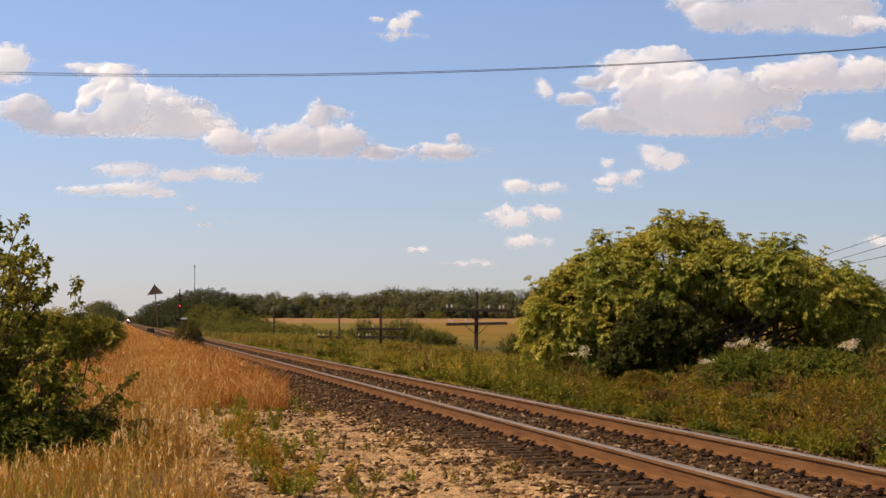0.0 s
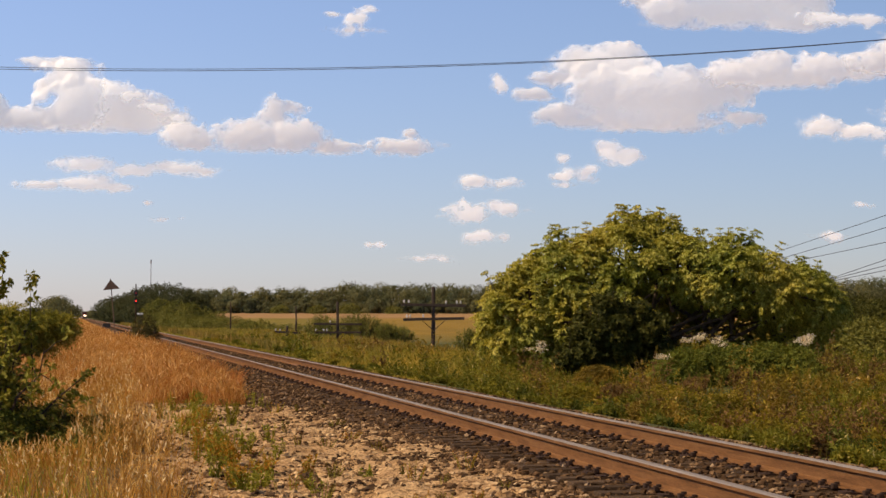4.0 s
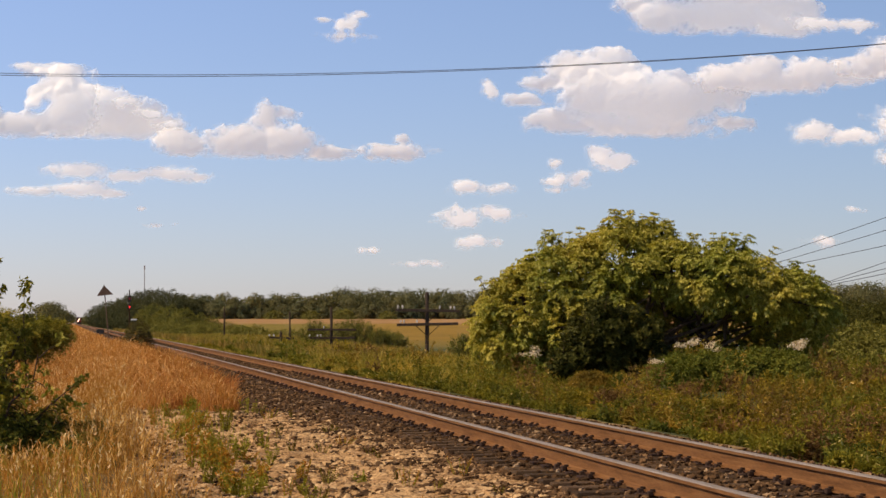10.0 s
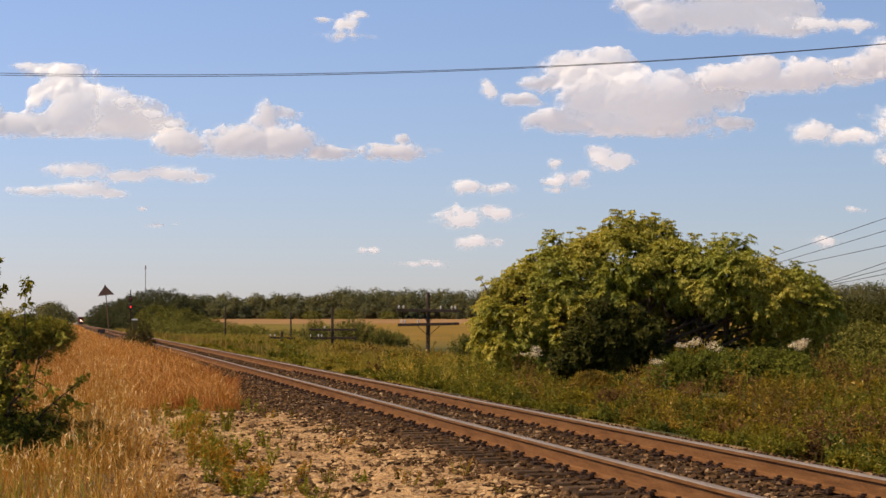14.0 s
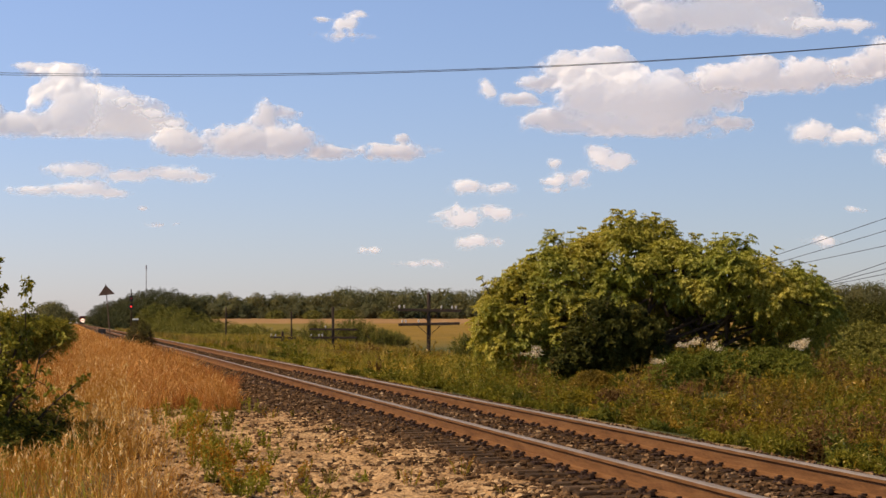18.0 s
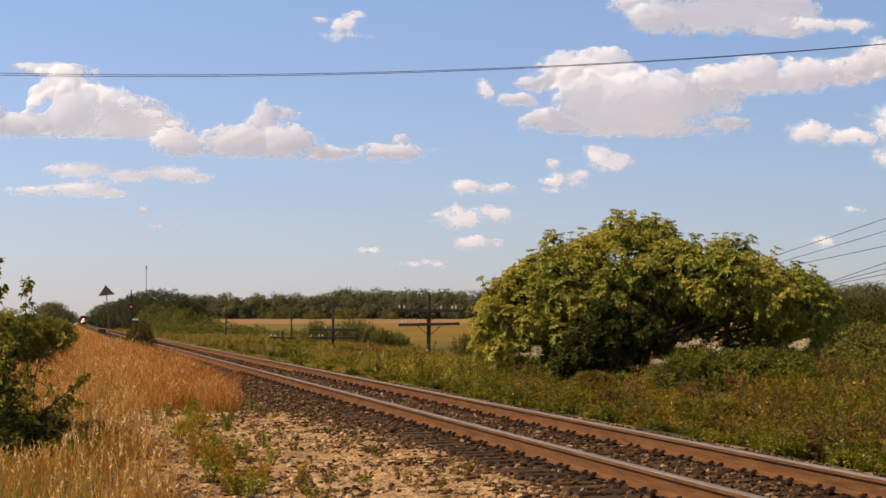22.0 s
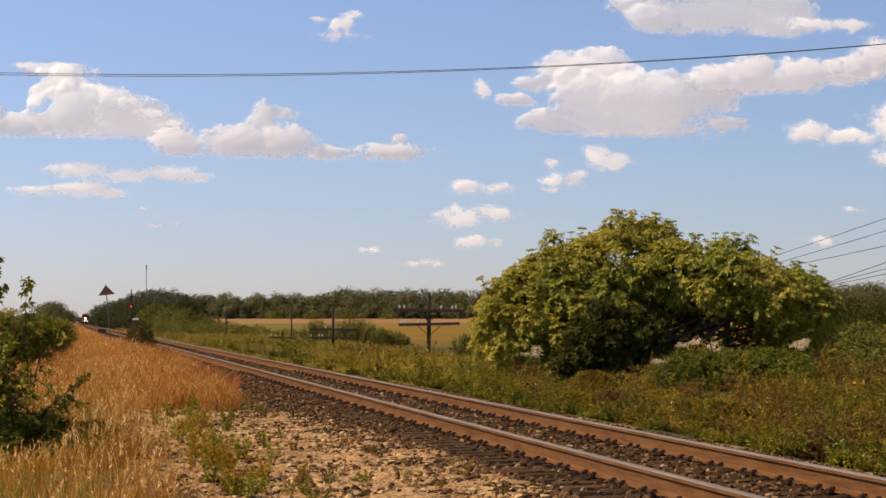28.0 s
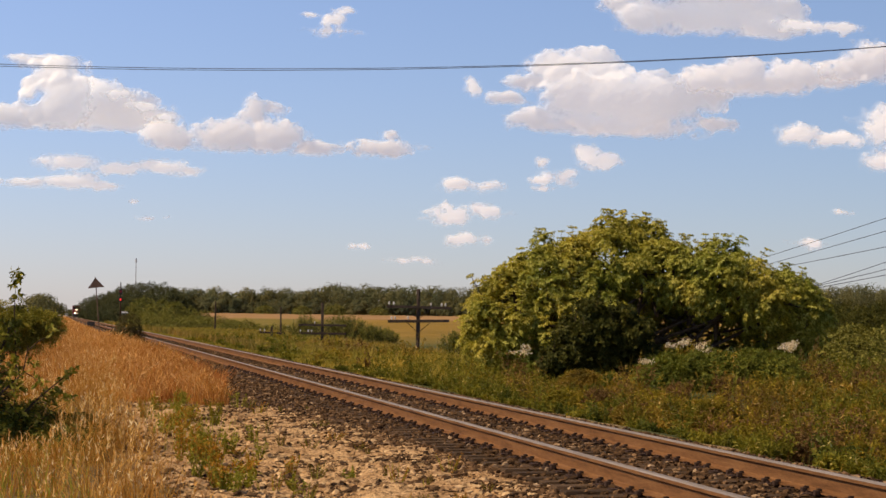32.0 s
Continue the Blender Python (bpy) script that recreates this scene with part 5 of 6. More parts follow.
# ---- poles, wires, signal, signs ----
def telegraph_pole(x, y, top, arms, lean=0.0, radius=0.10):
    """An old pole; arms: (height, half length, tilt degrees, places of insulators)."""
    g = float(land(x, y))
    thing = tagged(new("telegraph_pole"), "weathered dark telegraph pole with crossarms and white insulators" if arms else "weathered dark telegraph pole without crossarms", "utility pole", group="poles of the old telegraph line")
    thing.matrix_basis = pose(x, y, g - 0.05, 0, lean, 0)
    h = top - g + 0.05
    part("post", tube(bmesh.new(), [(0, 0, 0), (0.01, 0, h * 0.5), (0, 0, h - 0.05), (0, 0, h)], [radius * 1.1, radius, radius * 0.9, radius * 0.5], 10), POLE_WOOD, thing)
    for z, half, tilt, pins in arms:
        bm = box(bmesh.new(), -half, half, -0.055, 0.055, -0.065, 0.065, 0.01)
        arm = part("crossarm", bm, POLE_WOOD, thing)
        arm.matrix_basis = pose(0, -radius - 0.05, z - g, 0, tilt, 0)
        for s in (-1, 1):
            b = part("brace", tube(bmesh.new(), [(0, 0, 0), (s * 0.55, 0, 0.48)], [0.016, 0.016], 5), POLE_WOOD, thing)
            b.matrix_basis = pose(0, -radius - 0.02, z - g - 0.55)
        for px in pins:
            bm = bmesh.new()
            tube(bm, [(px, 0, 0.066), (px, 0, 0.12), (px, 0, 0.121), (px, 0, 0.17), (px, 0, 0.171), (px, 0, 0.215), (px, 0, 0.235)], [0.018, 0.018, 0.052, 0.049, 0.04, 0.04, 0.016], 8)
            part("insulator", bm, GLAZED, arm, "white glazed insulator")
    return thing


def old_line():
    telegraph_pole(16.53, 94.6, 3.0, ((2.17, 1.53, 0.6, (-1.42, -1.2, 0.58, 1.1, 1.28)), (1.52, 1.46, -1.4, (-1.28, -1.12, -0.5))), 0.3)
    telegraph_pole(16.35, 129.0, 2.55, ((1.15, 1.53, 0.4, (-0.5,)), (0.62, 1.5, 0.0, (-1.4, -0.9, -0.7))), 0.0)
    telegraph_pole(16.45, 155.0, 2.4, (), 0.0, 0.07)
    telegraph_pole(16.4, 222.0, 3.2, (), 0.4, 0.09)
    telegraph_pole(14.2, 140.0, 0.95, ((0.55, 0.9, 0.0, (-0.8, -0.5)),), 2.0, 0.10)


def sagging(bm, a, b, sag, radius, n=28):
    a, b = Vector(a), Vector(b)
    pts = []
    for k in range(n + 1):
        f = k / n
        pts.append(a.lerp(b, f) - Vector((0, 0, sag * 4 * f * (1 - f))))
    tube(bm, pts, [radius] * (n + 1), 5)
    return bm


def overhead_wires():
    line = tagged(new("overhead_line"), "two thin dark wires sagging across the sky", "wire")
    cx, cy = spot(10.32, 44.0)
    rx, ry = math.cos(radians(10.32)), -math.sin(radians(10.32))
    for dz in (0.0, -0.055):
        part("wire", sagging(bmesh.new(), (cx - 15.7 * rx, cy - 15.7 * ry, 7.21 + dz), (cx + 14.9 * rx, cy + 14.9 * ry, 8.15), 0.655, 0.007, 40), WIRE, line)
    side = tagged(new("side_line"), "bundle of dark wires rising beyond the maple", "wire")
    for z0, z1 in ((4.85, 7.2), (4.49, 6.52), (4.63, 5.52), (1.38, 5.52), (2.2, 4.85), (2.6, 4.4)):
        part("wire", sagging(bmesh.new(), (*spot(17.45, 160), z0), (*spot(26.0, 80), z1), 0.12, 0.017), WIRE, side)


def triangle_sign():
    x, y = spot(1.06, 109.0)
    g = float(land(x, y))
    thing = tagged(new("trackside_sign"), "brown triangular board on a slim leaning post in the grass", "sign")
    thing.matrix_basis = pose(x, y, g - 0.05, 0, -5.0, 0)
    part("post", tube(bmesh.new(), [(0, 0, 0), (0, 0, 3.1)], [0.03, 0.026], 8), SIGN_BROWN, thing)
    bm = bmesh.new()
    out = [(-0.44, 2.98), (0.44, 3.0), (0.035, 3.47), (0.0, 3.58), (-0.045, 3.47)]
    fr = [bm.verts.new((a, -0.07, b)) for a, b in out]
    bk = [bm.verts.new((a, -0.04, b)) for a, b in out]
    bm.faces.new(fr)
    bm.faces.new(reversed(bk))
    for k in range(len(out)):
        bm.faces.new((fr[(k + 1) % 5], fr[k], bk[k], bk[(k + 1) % 5]))
    part("board", bm, SIGN_BROWN, thing, "weathered brown triangular board")


SIGN_BROWN = mottled("weathered_brown_board", ((0.3, (0.09, 0.06, 0.045)), (0.7, (0.19, 0.13, 0.10))), 3, 0.85, 0, 0.2, 20, 0.003)
BLACK_PAINT = mottled("black_paint", ((0.3, (0.012, 0.012, 0.013)), (0.7, (0.03, 0.03, 0.03))), 4, 0.6)
DULL_GREEN = mottled("dull_green_paint", ((0.3, (0.05, 0.055, 0.035)), (0.7, (0.09, 0.095, 0.06))), 3, 0.7)
WHITE_PAINT = mottled("white_paint", ((0.3, (0.70, 0.70, 0.69)), (0.7, (0.82, 0.82, 0.80))), 3, 0.55)
RED_GLOW = glowing("red_signal_light", (1.0, 0.035, 0.02), 1.3)
RED_DIM = glowing("dim_red_signal_light", (0.30, 0.015, 0.012), 0.02)


def rail_signal():
    x, y = spot(1.60, 306.0)
    g = float(land(x, y))
    thing = tagged(new("railway_signal"), "tall railway signal with black heads showing red", "railway signal")
    thing.location = (x, y, g - 0.05)
    part("mast", tube(bmesh.new(), [(0, 0, 0), (0, 0, 6.6)], [0.09, 0.08], 8), DARK_IRON, thing)
    for z, mat in ((5.25, RED_DIM), (4.05, RED_GLOW)):
        head = part("signal_head", box(bmesh.new(), -0.27, 0.27, -0.30, -0.16, z - 0.42, z + 0.42, 0.06), BLACK_PAINT, thing, "black signal backboard")
        bm = bmesh.new()
        bmesh.ops.create_cone(bm, cap_ends=True, segments=20, radius1=0.125, radius2=0.125, depth=0.05, matrix=Matrix.Translation((0, -0.33, z)) @ Matrix.Rotation(radians(90), 4, "X"))
        part("lens", bm, mat, head, "red lens")
        bm = bmesh.new()
        tube(bm, [(-0.2, -0.32, z + 0.05), (-0.15, -0.32, z + 0.17), (0, -0.32, z + 0.22), (0.15, -0.32, z + 0.17), (0.2, -0.32, z + 0.05)], [0.03] * 5, 5)
        part("hood", bm, BLACK_PAINT, head)
    cab = tagged(new("relay_cabinet"), "dull green relay cabinet with a white lid beside the signal", "cabinet")
    cab.location = (x + 0.6, y - 2.0, g - 0.05)
    part("body", box(bmesh.new(), -0.34, 0.34, -0.30, 0.30, 0, 2.05, 0.02), DULL_GREEN, cab)
    part("lid", box(bmesh.new(), -0.45, 0.45, -0.36, 0.36, 2.05, 2.28, 0.04), WHITE_PAINT, cab, "white lid")
    part("door", box(bmesh.new(), -0.27, 0.27, -0.325, -0.302, 0.2, 1.9, 0.005), DULL_GREEN, cab)
    # low dark box at the rail
    x, y = spot(0.80, 232.0)
    g = float(land(x, y))
    low = tagged(new("switch_box"), "low dark iron box beside the near rail", "railway equipment")
    low.location = (x, y, g - 0.02)
    part("body", box(bmesh.new(), -0.42, 0.42, -0.3, 0.3, 0.25, 0.72, 0.04), BLACK_PAINT, low)
    for sx in (-0.33, 0.33):
        part("leg", box(bmesh.new(), sx - 0.05, sx + 0.05, -0.2, 0.2, 0, 0.26), DARK_IRON, low)
    x, y = spot(2.01, 620.0)
    mast = tagged(new("radio_mast"), "thin grey radio mast rising above the wood", "mast")
    mast.location = (x, y, float(land(x, y)) - 0.1)
    part("mast", tube(bmesh.new(), [(0, 0, 0), (0, 0, 18.9)], [0.15, 0.10], 6), MAST_GREY, mast)
    part("antenna", tube(bmesh.new(), [(0, 0, 18.0), (0, 0, 19.2)], [0.22, 0.2], 8), MAST_GREY, mast)
    for b in (7.62, 7.72):
        x, y = spot(b, 1010.0)
        twin = tagged(new("radio_mast"), "thin grey mast far off above the skyline woods", "mast")
        g = float(land(x, y))
        twin.location = (x, y, g)
        part("mast", tube(bmesh.new(), [(0, 0, 0), (0, 0, 19.6 - g)], [0.3, 0.2], 6), MAST_GREY, twin)


MAST_GREY = mottled("galvanised_mast", ((0.3, (0.22, 0.22, 0.24)), (0.7, (0.32, 0.32, 0.34))), 1, 0.7)
old_line()
overhead_wires()
triangle_sign()
rail_signal()


# ---- train ----
TRAIN_RED = mottled("dark_maroon_engine_paint", ((0.3, (0.11, 0.014, 0.011)), (0.7, (0.18, 0.025, 0.018))), 1, 0.45)
GLASS_DARK = mottled("dark_cab_glass", ((0.3, (0.01, 0.012, 0.015)), (0.7, (0.02, 0.024, 0.03))), 2, 0.1)
HEADLIGHT = glowing("headlight", (1.0, 0.74, 0.42), 17.0)


def locomotive():
    thing = tagged(new("locomotive"), "dark maroon diesel locomotive with lit headlights on the track", "locomotive")
    part("underframe", box(bmesh.new(), -1.45, 1.45, 0.3, 20.5, 0.95, 1.45, 0.05), BLACK_PAINT, thing)
    part("long_hood", box(bmesh.new(), -0.95, 0.95, 5.2, 19.5, 1.45, 4.45, 0.15), BLACK_PAINT, thing)
    cabin = part("cab", box(bmesh.new(), -1.5, 1.5, 2.3, 5.2, 1.45, 4.65, 0.18), TRAIN_RED, thing, "dark maroon cab")
    part("cab_roof", box(bmesh.new(), -1.3, 1.3, 2.35, 5.1, 4.66, 4.82, 0.06), BLACK_PAINT, cabin)
    for sx in (-1, 1):
        part("windscreen", box(bmesh.new(), sx * 0.72 - 0.52, sx * 0.72 + 0.52, 2.26, 2.29, 3.45, 4.2, 0.01), GLASS_DARK, cabin, "dark windscreen")
        part("side_window", box(bmesh.new(), sx * 1.51 - 0.01, sx * 1.51 + 0.01, 3.2, 4.4, 3.4, 4.1, 0.004), GLASS_DARK, cabin)
    nose = part("nose", box(bmesh.new(), -1.15, 1.15, 0.9, 2.3, 1.45, 3.3, 0.22), TRAIN_RED, thing, "dark maroon short nose")
    for sx in (-0.16, 0.16):
        bm = bmesh.new()
        bmesh.ops.create_cone(bm, cap_ends=True, segments=16, radius1=0.15, radius2=0.15, depth=0.06, matrix=Matrix.Translation((sx, 0.88, 2.95)) @ Matrix.Rotation(radians(90), 4, "X"))
        part("headlight", bm, HEADLIGHT, nose, "lit headlight")
    for sx in (-0.6, 0.6):
        bm = bmesh.new()
        bmesh.ops.create_cone(bm, cap_ends=True, segments=16, radius1=0.16, radius2=0.16, depth=0.06, matrix=Matrix.Translation((sx, 0.26, 1.75)) @ Matrix.Rotation(radians(90), 4, "X"))
        part("ditch_light", bm, HEADLIGHT, thing, "lit lower lamp")
    bm = bmesh.new()
    quad = [bm.verts.new(c) for c in ((-1.4, 0.25, 0.95), (1.4, 0.25, 0.95), (1.25, -0.2, 0.2), (-1.25, -0.2, 0.2))]
    back = [bm.verts.new((v.co.x, v.co.y + 0.08, v.co.z)) for v in quad]
    bm.faces.new(quad)
    bm.faces.new(reversed(back))
    for k in range(4):
        bm.faces.new((quad[(k + 1) % 4], quad[k], back[k], back[(k + 1) % 4]))
    part("pilot_plough", bm, BLACK_PAINT, thing)
    part("coupler", box(bmesh.new(), -0.18, 0.18, -0.45, 0.3, 0.75, 1.05, 0.05), DARK_IRON, thing)
    for y0 in (2.0, 14.0):
        part("bogie", box(bmesh.new(), -1.15, 1.15, y0, y0 + 4.6, 0.45, 0.95, 0.08), BLACK_PAINT, thing)
        for k in range(3):
            for sx in (-0.755, 0.755):
                bm = bmesh.new()
                bmesh.ops.create_cone(bm, cap_ends=True, segments=24, radius1=0.53, radius2=0.51, depth=0.13, matrix=Matrix.Translation((sx, y0 + 0.6 + k * 1.7, 0.53)) @ Matrix.Rotation(radians(90), 4, "Y"))
                part("wheel", bm, DARK_IRON, thing)
    for sx in (-1.38, 1.38):
        part("handrail", tube(bmesh.new(), [(sx, 0.4, 1.45), (sx, 0.4, 2.4), (sx, 2.2, 2.5)], [0.025] * 3, 5), WHITE_PAINT, thing)
    return thing


ENGINE = locomotive()


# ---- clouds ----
def cloud_material(name, inner_glow, glow_color):
    """Lit vapour; inner_glow: added emission in place of sunlight scattered through it, less in a thick cloud."""
    m, n, l, p = shader(name)
    a = n.new("ShaderNodeAttribute")
    a.attribute_name = "cover"
    white = n.new("ShaderNodeBsdfDiffuse")
    white.inputs["Color"].default_value = (0.90, 0.90, 0.85, 1)
    inner = n.new("ShaderNodeBsdfTranslucent")
    inner.inputs["Color"].default_value = (0.90, 0.90, 0.85, 1)
    lit = n.new("ShaderNodeMixShader")
    lit.inputs[0].default_value = 0.45
    l.new(white.outputs[0], lit.inputs[1])
    l.new(inner.outputs[0], lit.inputs[2])
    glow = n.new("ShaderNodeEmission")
    glow.inputs["Color"].default_value = (*glow_color, 1)
    glow.inputs["Strength"].default_value = inner_glow
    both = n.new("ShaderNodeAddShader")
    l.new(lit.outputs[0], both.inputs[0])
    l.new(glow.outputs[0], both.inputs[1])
    clear = n.new("ShaderNodeBsdfTransparent")
    out = n.new("ShaderNodeMixShader")
    l.new(a.outputs["Fac"], out.inputs[0])
    l.new(clear.outputs[0], out.inputs[1])
    l.new(both.outputs[0], out.inputs[2])
    l.new(out.outputs[0], n["Material Output"].inputs["Surface"])
    n.remove(p)
    return m


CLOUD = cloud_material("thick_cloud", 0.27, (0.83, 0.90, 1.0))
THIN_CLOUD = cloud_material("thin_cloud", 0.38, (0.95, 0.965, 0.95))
CLOUD_AWAY = 4300.0


def cloud(lobes, seed, drift, base=None, wisp=0.5, thick=0.55, label="white heaped cloud with a shaded grey base", foot=1.0, nearer=0.0):
    """A cloud of billowing relief. lobes: bearing and height in degrees, half widths in degrees; base: height of its flat foot; drift: degrees moved to the right in 32 s."""
    rng = np.random.default_rng(seed)
    k = radians(1.0) * CLOUD_AWAY
    arr = np.array(lobes, float)
    b0, e0 = arr[:, 0].mean(), arr[:, 1].mean()
    u0, u1 = (arr[:, 0] - arr[:, 2]).min() - 0.25, (arr[:, 0] + arr[:, 2]).max() + 0.25
    v0, v1 = (arr[:, 1] - arr[:, 3]).min() - 0.2, (arr[:, 1] + arr[:, 3]).max() + 0.25
    cell = 0.026
    us, vs = np.arange(u0, u1, cell), np.arange(v0, v1, cell)
    gu, gv = np.meshgrid(us, vs)
    f1 = fbm(rng, gu, gv, 1.6, 5, 0.6)
    f2 = fbm(rng, gu, gv * 1.2, 4.2, 4, 0.55)
    f3 = fbm(rng, gu, gv, 2.6, 3, 0.5)
    f4 = fbm(rng, gu, gv, 2.6, 3, 0.5)
    # the outline is warped, so that no lobe stays an oval
    wu, wv = gu + 0.34 * wisp * (f3 - 0.5), gv + 0.30 * wisp * (f4 - 0.5)
    bu, bv = gu + 0.28 * (f3 - 0.5) + 0.10 * (f2 - 0.5), gv + 0.28 * (f4 - 0.5) + 0.10 * (f1 - 0.5)
    body = np.full(gu.shape, -1.0)
    heap = np.zeros(gu.shape)
    for lu, lv, ru, rv in lobes:
        q = ((wu - lu) / ru) ** 2 + ((wv - lv) / rv) ** 2
        body = np.logaddexp(body * 9, (1 - np.sqrt(q)) * 9 * min(1, 0.5 + min(ru, rv))) / 9
        heap = np.maximum(heap, np.sqrt(np.clip(1 - q * 0.8, 0, 1)) * min(ru, rv))
        # billows on the lobe
        for _ in range(int(5 + 10 * ru * rv)):
            a, r = rng.uniform(0, math.tau), rng.uniform(0, 0.9) ** 0.5
            pu, pv = lu + math.cos(a) * r * ru, lv + math.sin(a) * r * rv
            w = min(ru, rv) * rng.uniform(0.25, 0.75)
            qb = ((bu - pu) ** 2 + (bv - pv) ** 2) / (w * w)
            lift = min(ru, rv) * math.sqrt(max(0.05, 1 - r * r * 0.8)) - w * 0.5
            heap = np.maximum(heap, np.where(qb < 1, lift + np.sqrt(np.clip(1 - qb, 0, 1)) * w * 0.46, 0))
    dens = body + wisp * (1.1 * (f1 - 0.5) + 1.7 * (f2 - 0.5))
    if base is not None:
        dens = np.minimum(dens, (gv - base * 0.974 + 0.16 * (f2 - 0.5) + 0.22 * (f1 - 0.5)) * 3.2)
    alpha = smooth(0.0, 0.16 + 0.55 * wisp + (0.12 if thick < 0.56 else 0.0), dens) * (0.55 + 0.45 * smooth(0.05, 0.6, dens))
    for _ in range(5):
        near = np.pad(heap, 1, mode="edge")
        heap = (near[:-2, 1:-1] + near[2:, 1:-1] + near[1:-1, :-2] + near[1:-1, 2:] + 2 * heap) / 6
    swell = np.maximum((heap ** 0.65 * 0.82 + 0.05 * (f1 - 0.5) + 0.016 * (f2 - 0.5)) * thick * 1.5, 0) * smooth(-0.05, 0.25, dens)
    if base is not None:
        # the flat foot lies further back than the heaped top
        swell = swell * (foot + (1 - foot) * smooth(0.0, 0.75, (gv - base * 0.974) / (v1 - 0.25 - base * 0.974)))
    inside = dens > -0.02
    cells = inside[:-1, :-1] & inside[1:, :-1] & inside[:-1, 1:] & inside[1:, 1:]
    c = len(us)
    idx = (np.arange(len(vs) - 1)[:, None] * c + np.arange(c - 1)[None, :])[cells][:, None]
    front = idx + np.array([[0, 1, c + 1, c]])
    nv = gu.size
    wide = k / math.cos(radians(b0))
    vf = np.stack([(gu - b0) * wide, -swell * k, (gv - e0) * k], 2).reshape(-1, 3)
    vb = np.stack([(gu - b0) * wide, swell * 0.35 * k, (gv - e0) * k], 2).reshape(-1, 3)
    me = mesh_of("cloud", np.concatenate([vf, vb]), [front, front[:, ::-1] + nv], True)
    at = me.attributes.new("cover", "FLOAT", "POINT")
    at.data.foreach_set("value", np.concatenate([alpha.ravel(), (alpha * smooth(0.35, 0.8, dens)).ravel()]).astype(np.float32))
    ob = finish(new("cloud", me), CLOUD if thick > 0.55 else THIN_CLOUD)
    tagged(ob, label, "cloud", group="clouds in the sky")

    def stand(turn):
        x, y = spot(b0 + turn, CLOUD_AWAY - nearer)
        return pose(x, y, EYE[2] + (CLOUD_AWAY - nearer) * math.tan(radians(e0)), 0, 0, 0)

    walkers.append((ob, [(0.0, stand(-drift * 18.6 / 32)), (32.0, stand(drift * 13.4 / 32))]))
    return ob


walkers = []
PX = 1 / 62.83


def deg(*rows):
    """Lobes given in the sixtieth-odd parts of a degree right of the line and above the eye."""
    return [(u * PX, v * PX * 0.974, a * PX * 1.2, b * PX * 1.2) for u, v, a, b in rows]


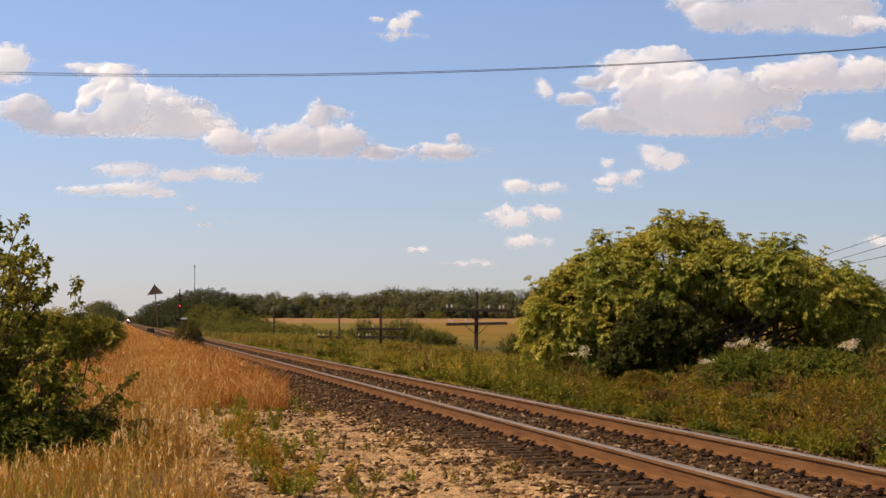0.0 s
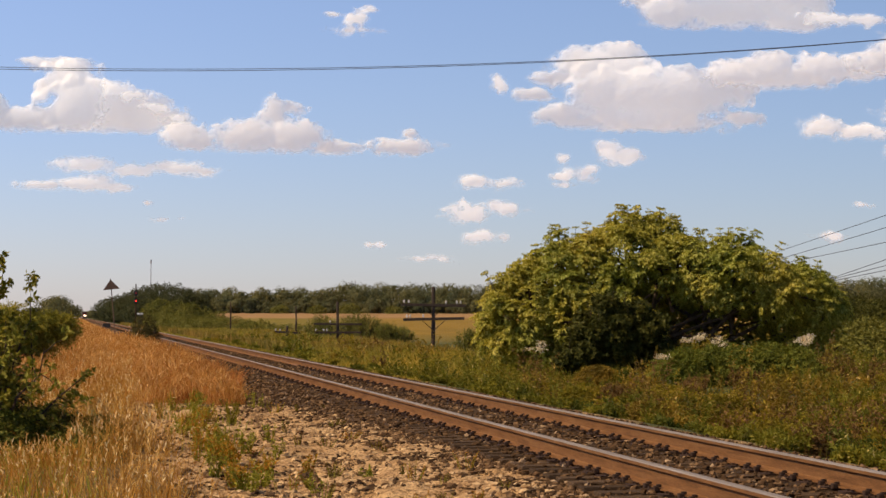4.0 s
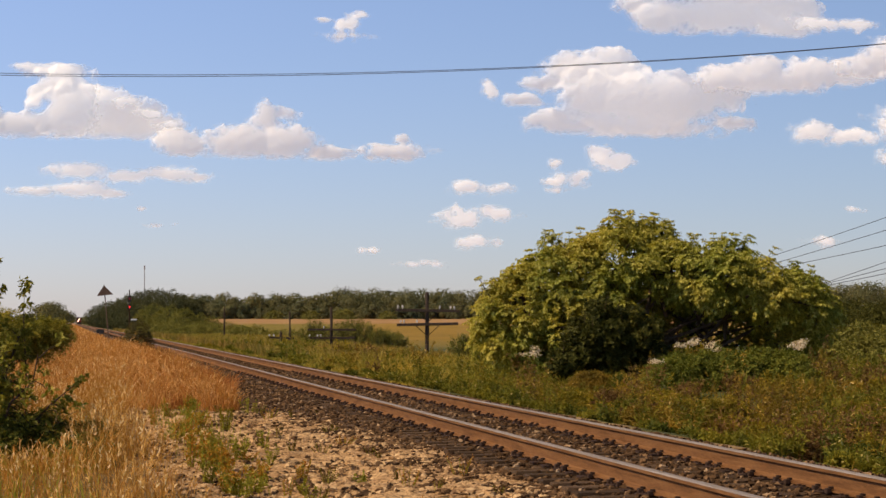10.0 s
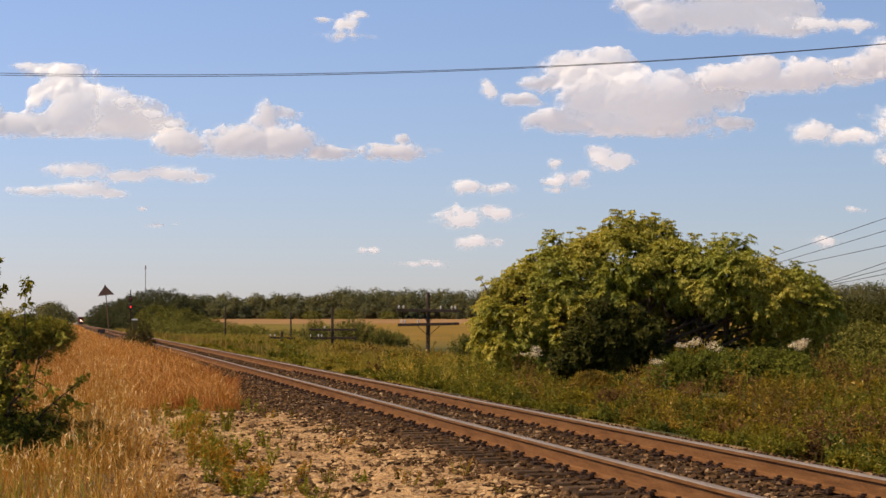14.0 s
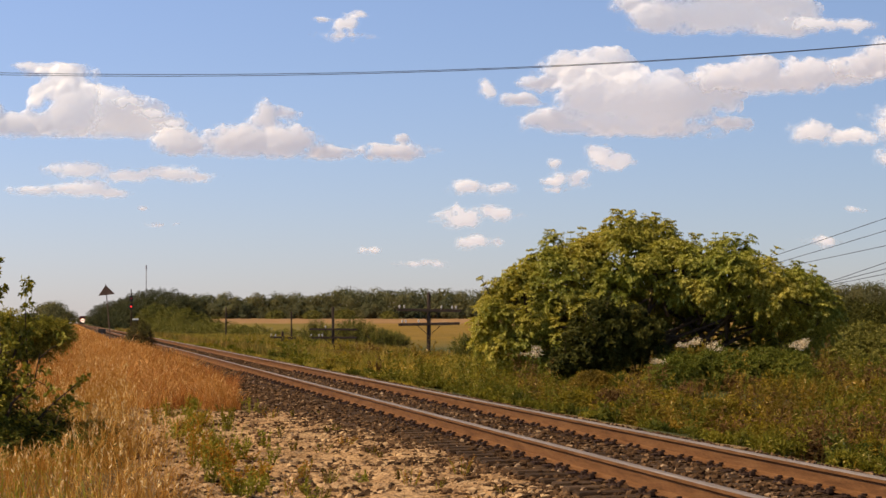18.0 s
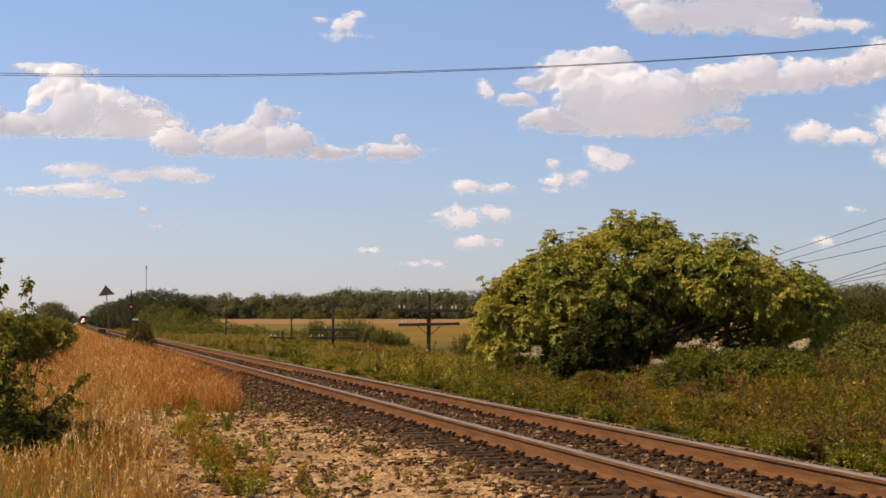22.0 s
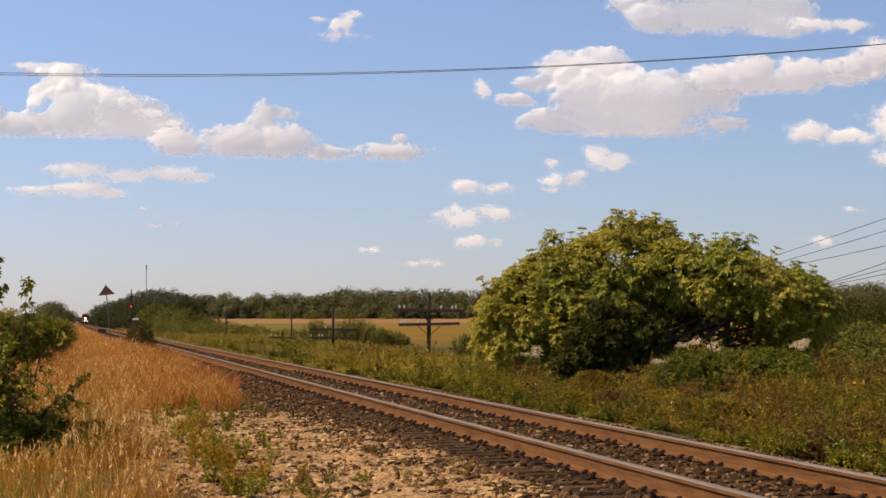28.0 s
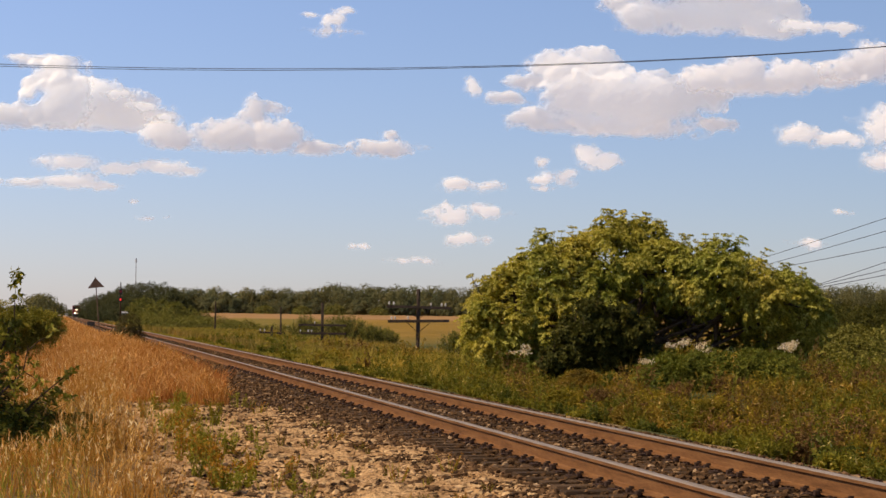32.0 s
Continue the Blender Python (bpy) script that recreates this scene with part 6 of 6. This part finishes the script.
def heavens():
    wispy = "thin wispy white cloud"
    # tall cloud over the line
    cloud(deg((-195, 460, 42, 30), (-218, 438, 40, 18)), 121, 0.0, None, 0.45)
    cloud(deg((-28, 448, 72, 14), (-80, 455, 26, 8), (-14, 415, 50, 32), (0, 375, 48, 46), (-64, 398, 16, 22), (-125, 350, 62, 20), (-170, 374, 44, 26), (-55, 350, 76, 24)), 101, 0.0, 324 * PX, 0.28, 0.75, foot=0.85)
    cloud(deg((60, 378, 62, 42), (100, 366, 66, 34), (158, 350, 40, 18), (60, 348, 110, 20), (40, 402, 34, 24)), 124, 0.0, 326 * PX, 0.28, 0.75, foot=0.4, nearer=-60.0)
    cloud(deg((92, 394, 34, 9), (138, 374, 36, 10), (168, 357, 24, 9)), 125, 0.0, None, 0.5, 0.45, nearer=120.0)
    # long heaped cloud beside it
    cloud(deg((192, 322, 44, 26), (290, 326, 66, 32), (332, 368, 26, 28), (358, 376, 36, 10), (362, 328, 60, 30), (432, 308, 50, 13)), 102, -0.22, 294 * PX, 0.36, 0.7, nearer=170.0)
    cloud(deg((565, 309, 64, 14), (572, 330, 18, 11)), 103, -0.2, 293 * PX, 0.42, 0.6, nearer=300.0)
    cloud(deg((10, 272, 60, 15), (90, 262, 50, 13), (165, 268, 60, 14), (210, 262, 40, 9)), 104, -0.05, None, 0.36, 0.5, wispy)
    cloud(deg((-60, 235, 50, 10), (0, 240, 60, 14), (60, 230, 40, 9)), 105, -0.02, None, 0.36, 0.5, wispy)
    cloud(deg((145, 176, 22, 6), (180, 178, 12, 4), (120, 203, 9, 5)), 106, 0.0, None, 0.4, 0.2, wispy)
    # small cloud high up
    cloud(deg((478, 535, 22, 17), (482, 518, 44, 8), (432, 548, 18, 5), (500, 556, 15, 7)), 107, -0.35, None, 0.5, 0.35, wispy)
    # the great cloud and its satellites
    cloud(deg((932, 475, 48, 22), (862, 465, 34, 22), (922, 440, 96, 28), (832, 428, 46, 12), (787, 398, 34, 13), (832, 362, 46, 20), (972, 353, 165, 22), (992, 398, 125, 38), (1072, 418, 90, 34),
               (1132, 418, 60, 30), (890, 452, 60, 26), (1152, 363, 50, 13), (1010, 398, 120, 46), (905, 405, 60, 40)), 108, -0.45, 329 * PX, 0.28, 0.75, foot=0.66)
    cloud(deg((1150, 430, 56, 22), (1188, 446, 42, 26), (1212, 452, 30, 20), (1285, 447, 50, 26), (1245, 428, 80, 18), (1345, 442, 50, 18)), 122, -0.45, None, 0.36, 0.75, nearer=190.0)
    cloud(deg((1385, 448, 56, 18), (1425, 467, 50, 30)), 123, -0.45, None, 0.36, 0.75, nearer=330.0)
    cloud(deg((728, 420, 18, 18),), 109, -0.45, None, 0.5, 0.3, wispy)
    cloud(deg((1022, 540, 46, 28), (1122, 550, 110, 35), (1242, 537, 80, 24), (985, 562, 36, 18), (1122, 600, 120, 40), (1220, 570, 90, 30)), 110, -0.4, 511 * PX, 0.34, 0.75, foot=0.66)
    cloud(deg((1310, 530, 70, 12), (1370, 530, 40, 14)), 111, -0.4, None, 0.45, 0.3, wispy)
    cloud(deg((1290, 337, 40, 20), (1350, 330, 55, 16)), 112, -0.3, 315 * PX, 0.42)
    cloud(deg((1435, 350, 45, 36), (1445, 290, 45, 22)), 113, -0.3, None, 0.45)
    cloud(deg((925, 300, 28, 24), (950, 292, 40, 14)), 114, -0.25, None, 0.5, 0.35, wispy)
    cloud(deg((880, 262, 30, 16), (845, 255, 22, 10), (845, 290, 14, 8), (850, 240, 20, 6)), 115, -0.25, None, 0.5, 0.3, wispy)
    cloud(deg((690, 246, 30, 14), (740, 243, 45, 12)), 116, -0.12, None, 0.46, 0.5, wispy)
    cloud(deg((680, 190, 45, 22), (735, 198, 50, 12)), 117, -0.12, None, 0.48, 0.35, wispy)
    cloud(deg((705, 146, 34, 13), (745, 145, 14, 6)), 118, -0.1, None, 0.45, 0.3, wispy)
    cloud(deg((522, 130, 22, 6), (620, 106, 50, 7)), 119, -0.05, None, 0.5, 0.15, wispy)
    cloud(deg((1310, 145, 30, 8), (1370, 200, 20, 6)), 120, -0.2, None, 0.5, 0.15, wispy)


heavens()


# ---- what moves ----
def motions():
    x = sum(RAIL_X) / 2
    walk(ENGINE, [(0.0, pose(x, 1680.0, RAIL_TOP)), (16.0, pose(x, 1232.0, RAIL_TOP)), (32.0, pose(x, 784.0, RAIL_TOP))])
    for ob, rows in walkers:
        walk(ob, rows)


motions()
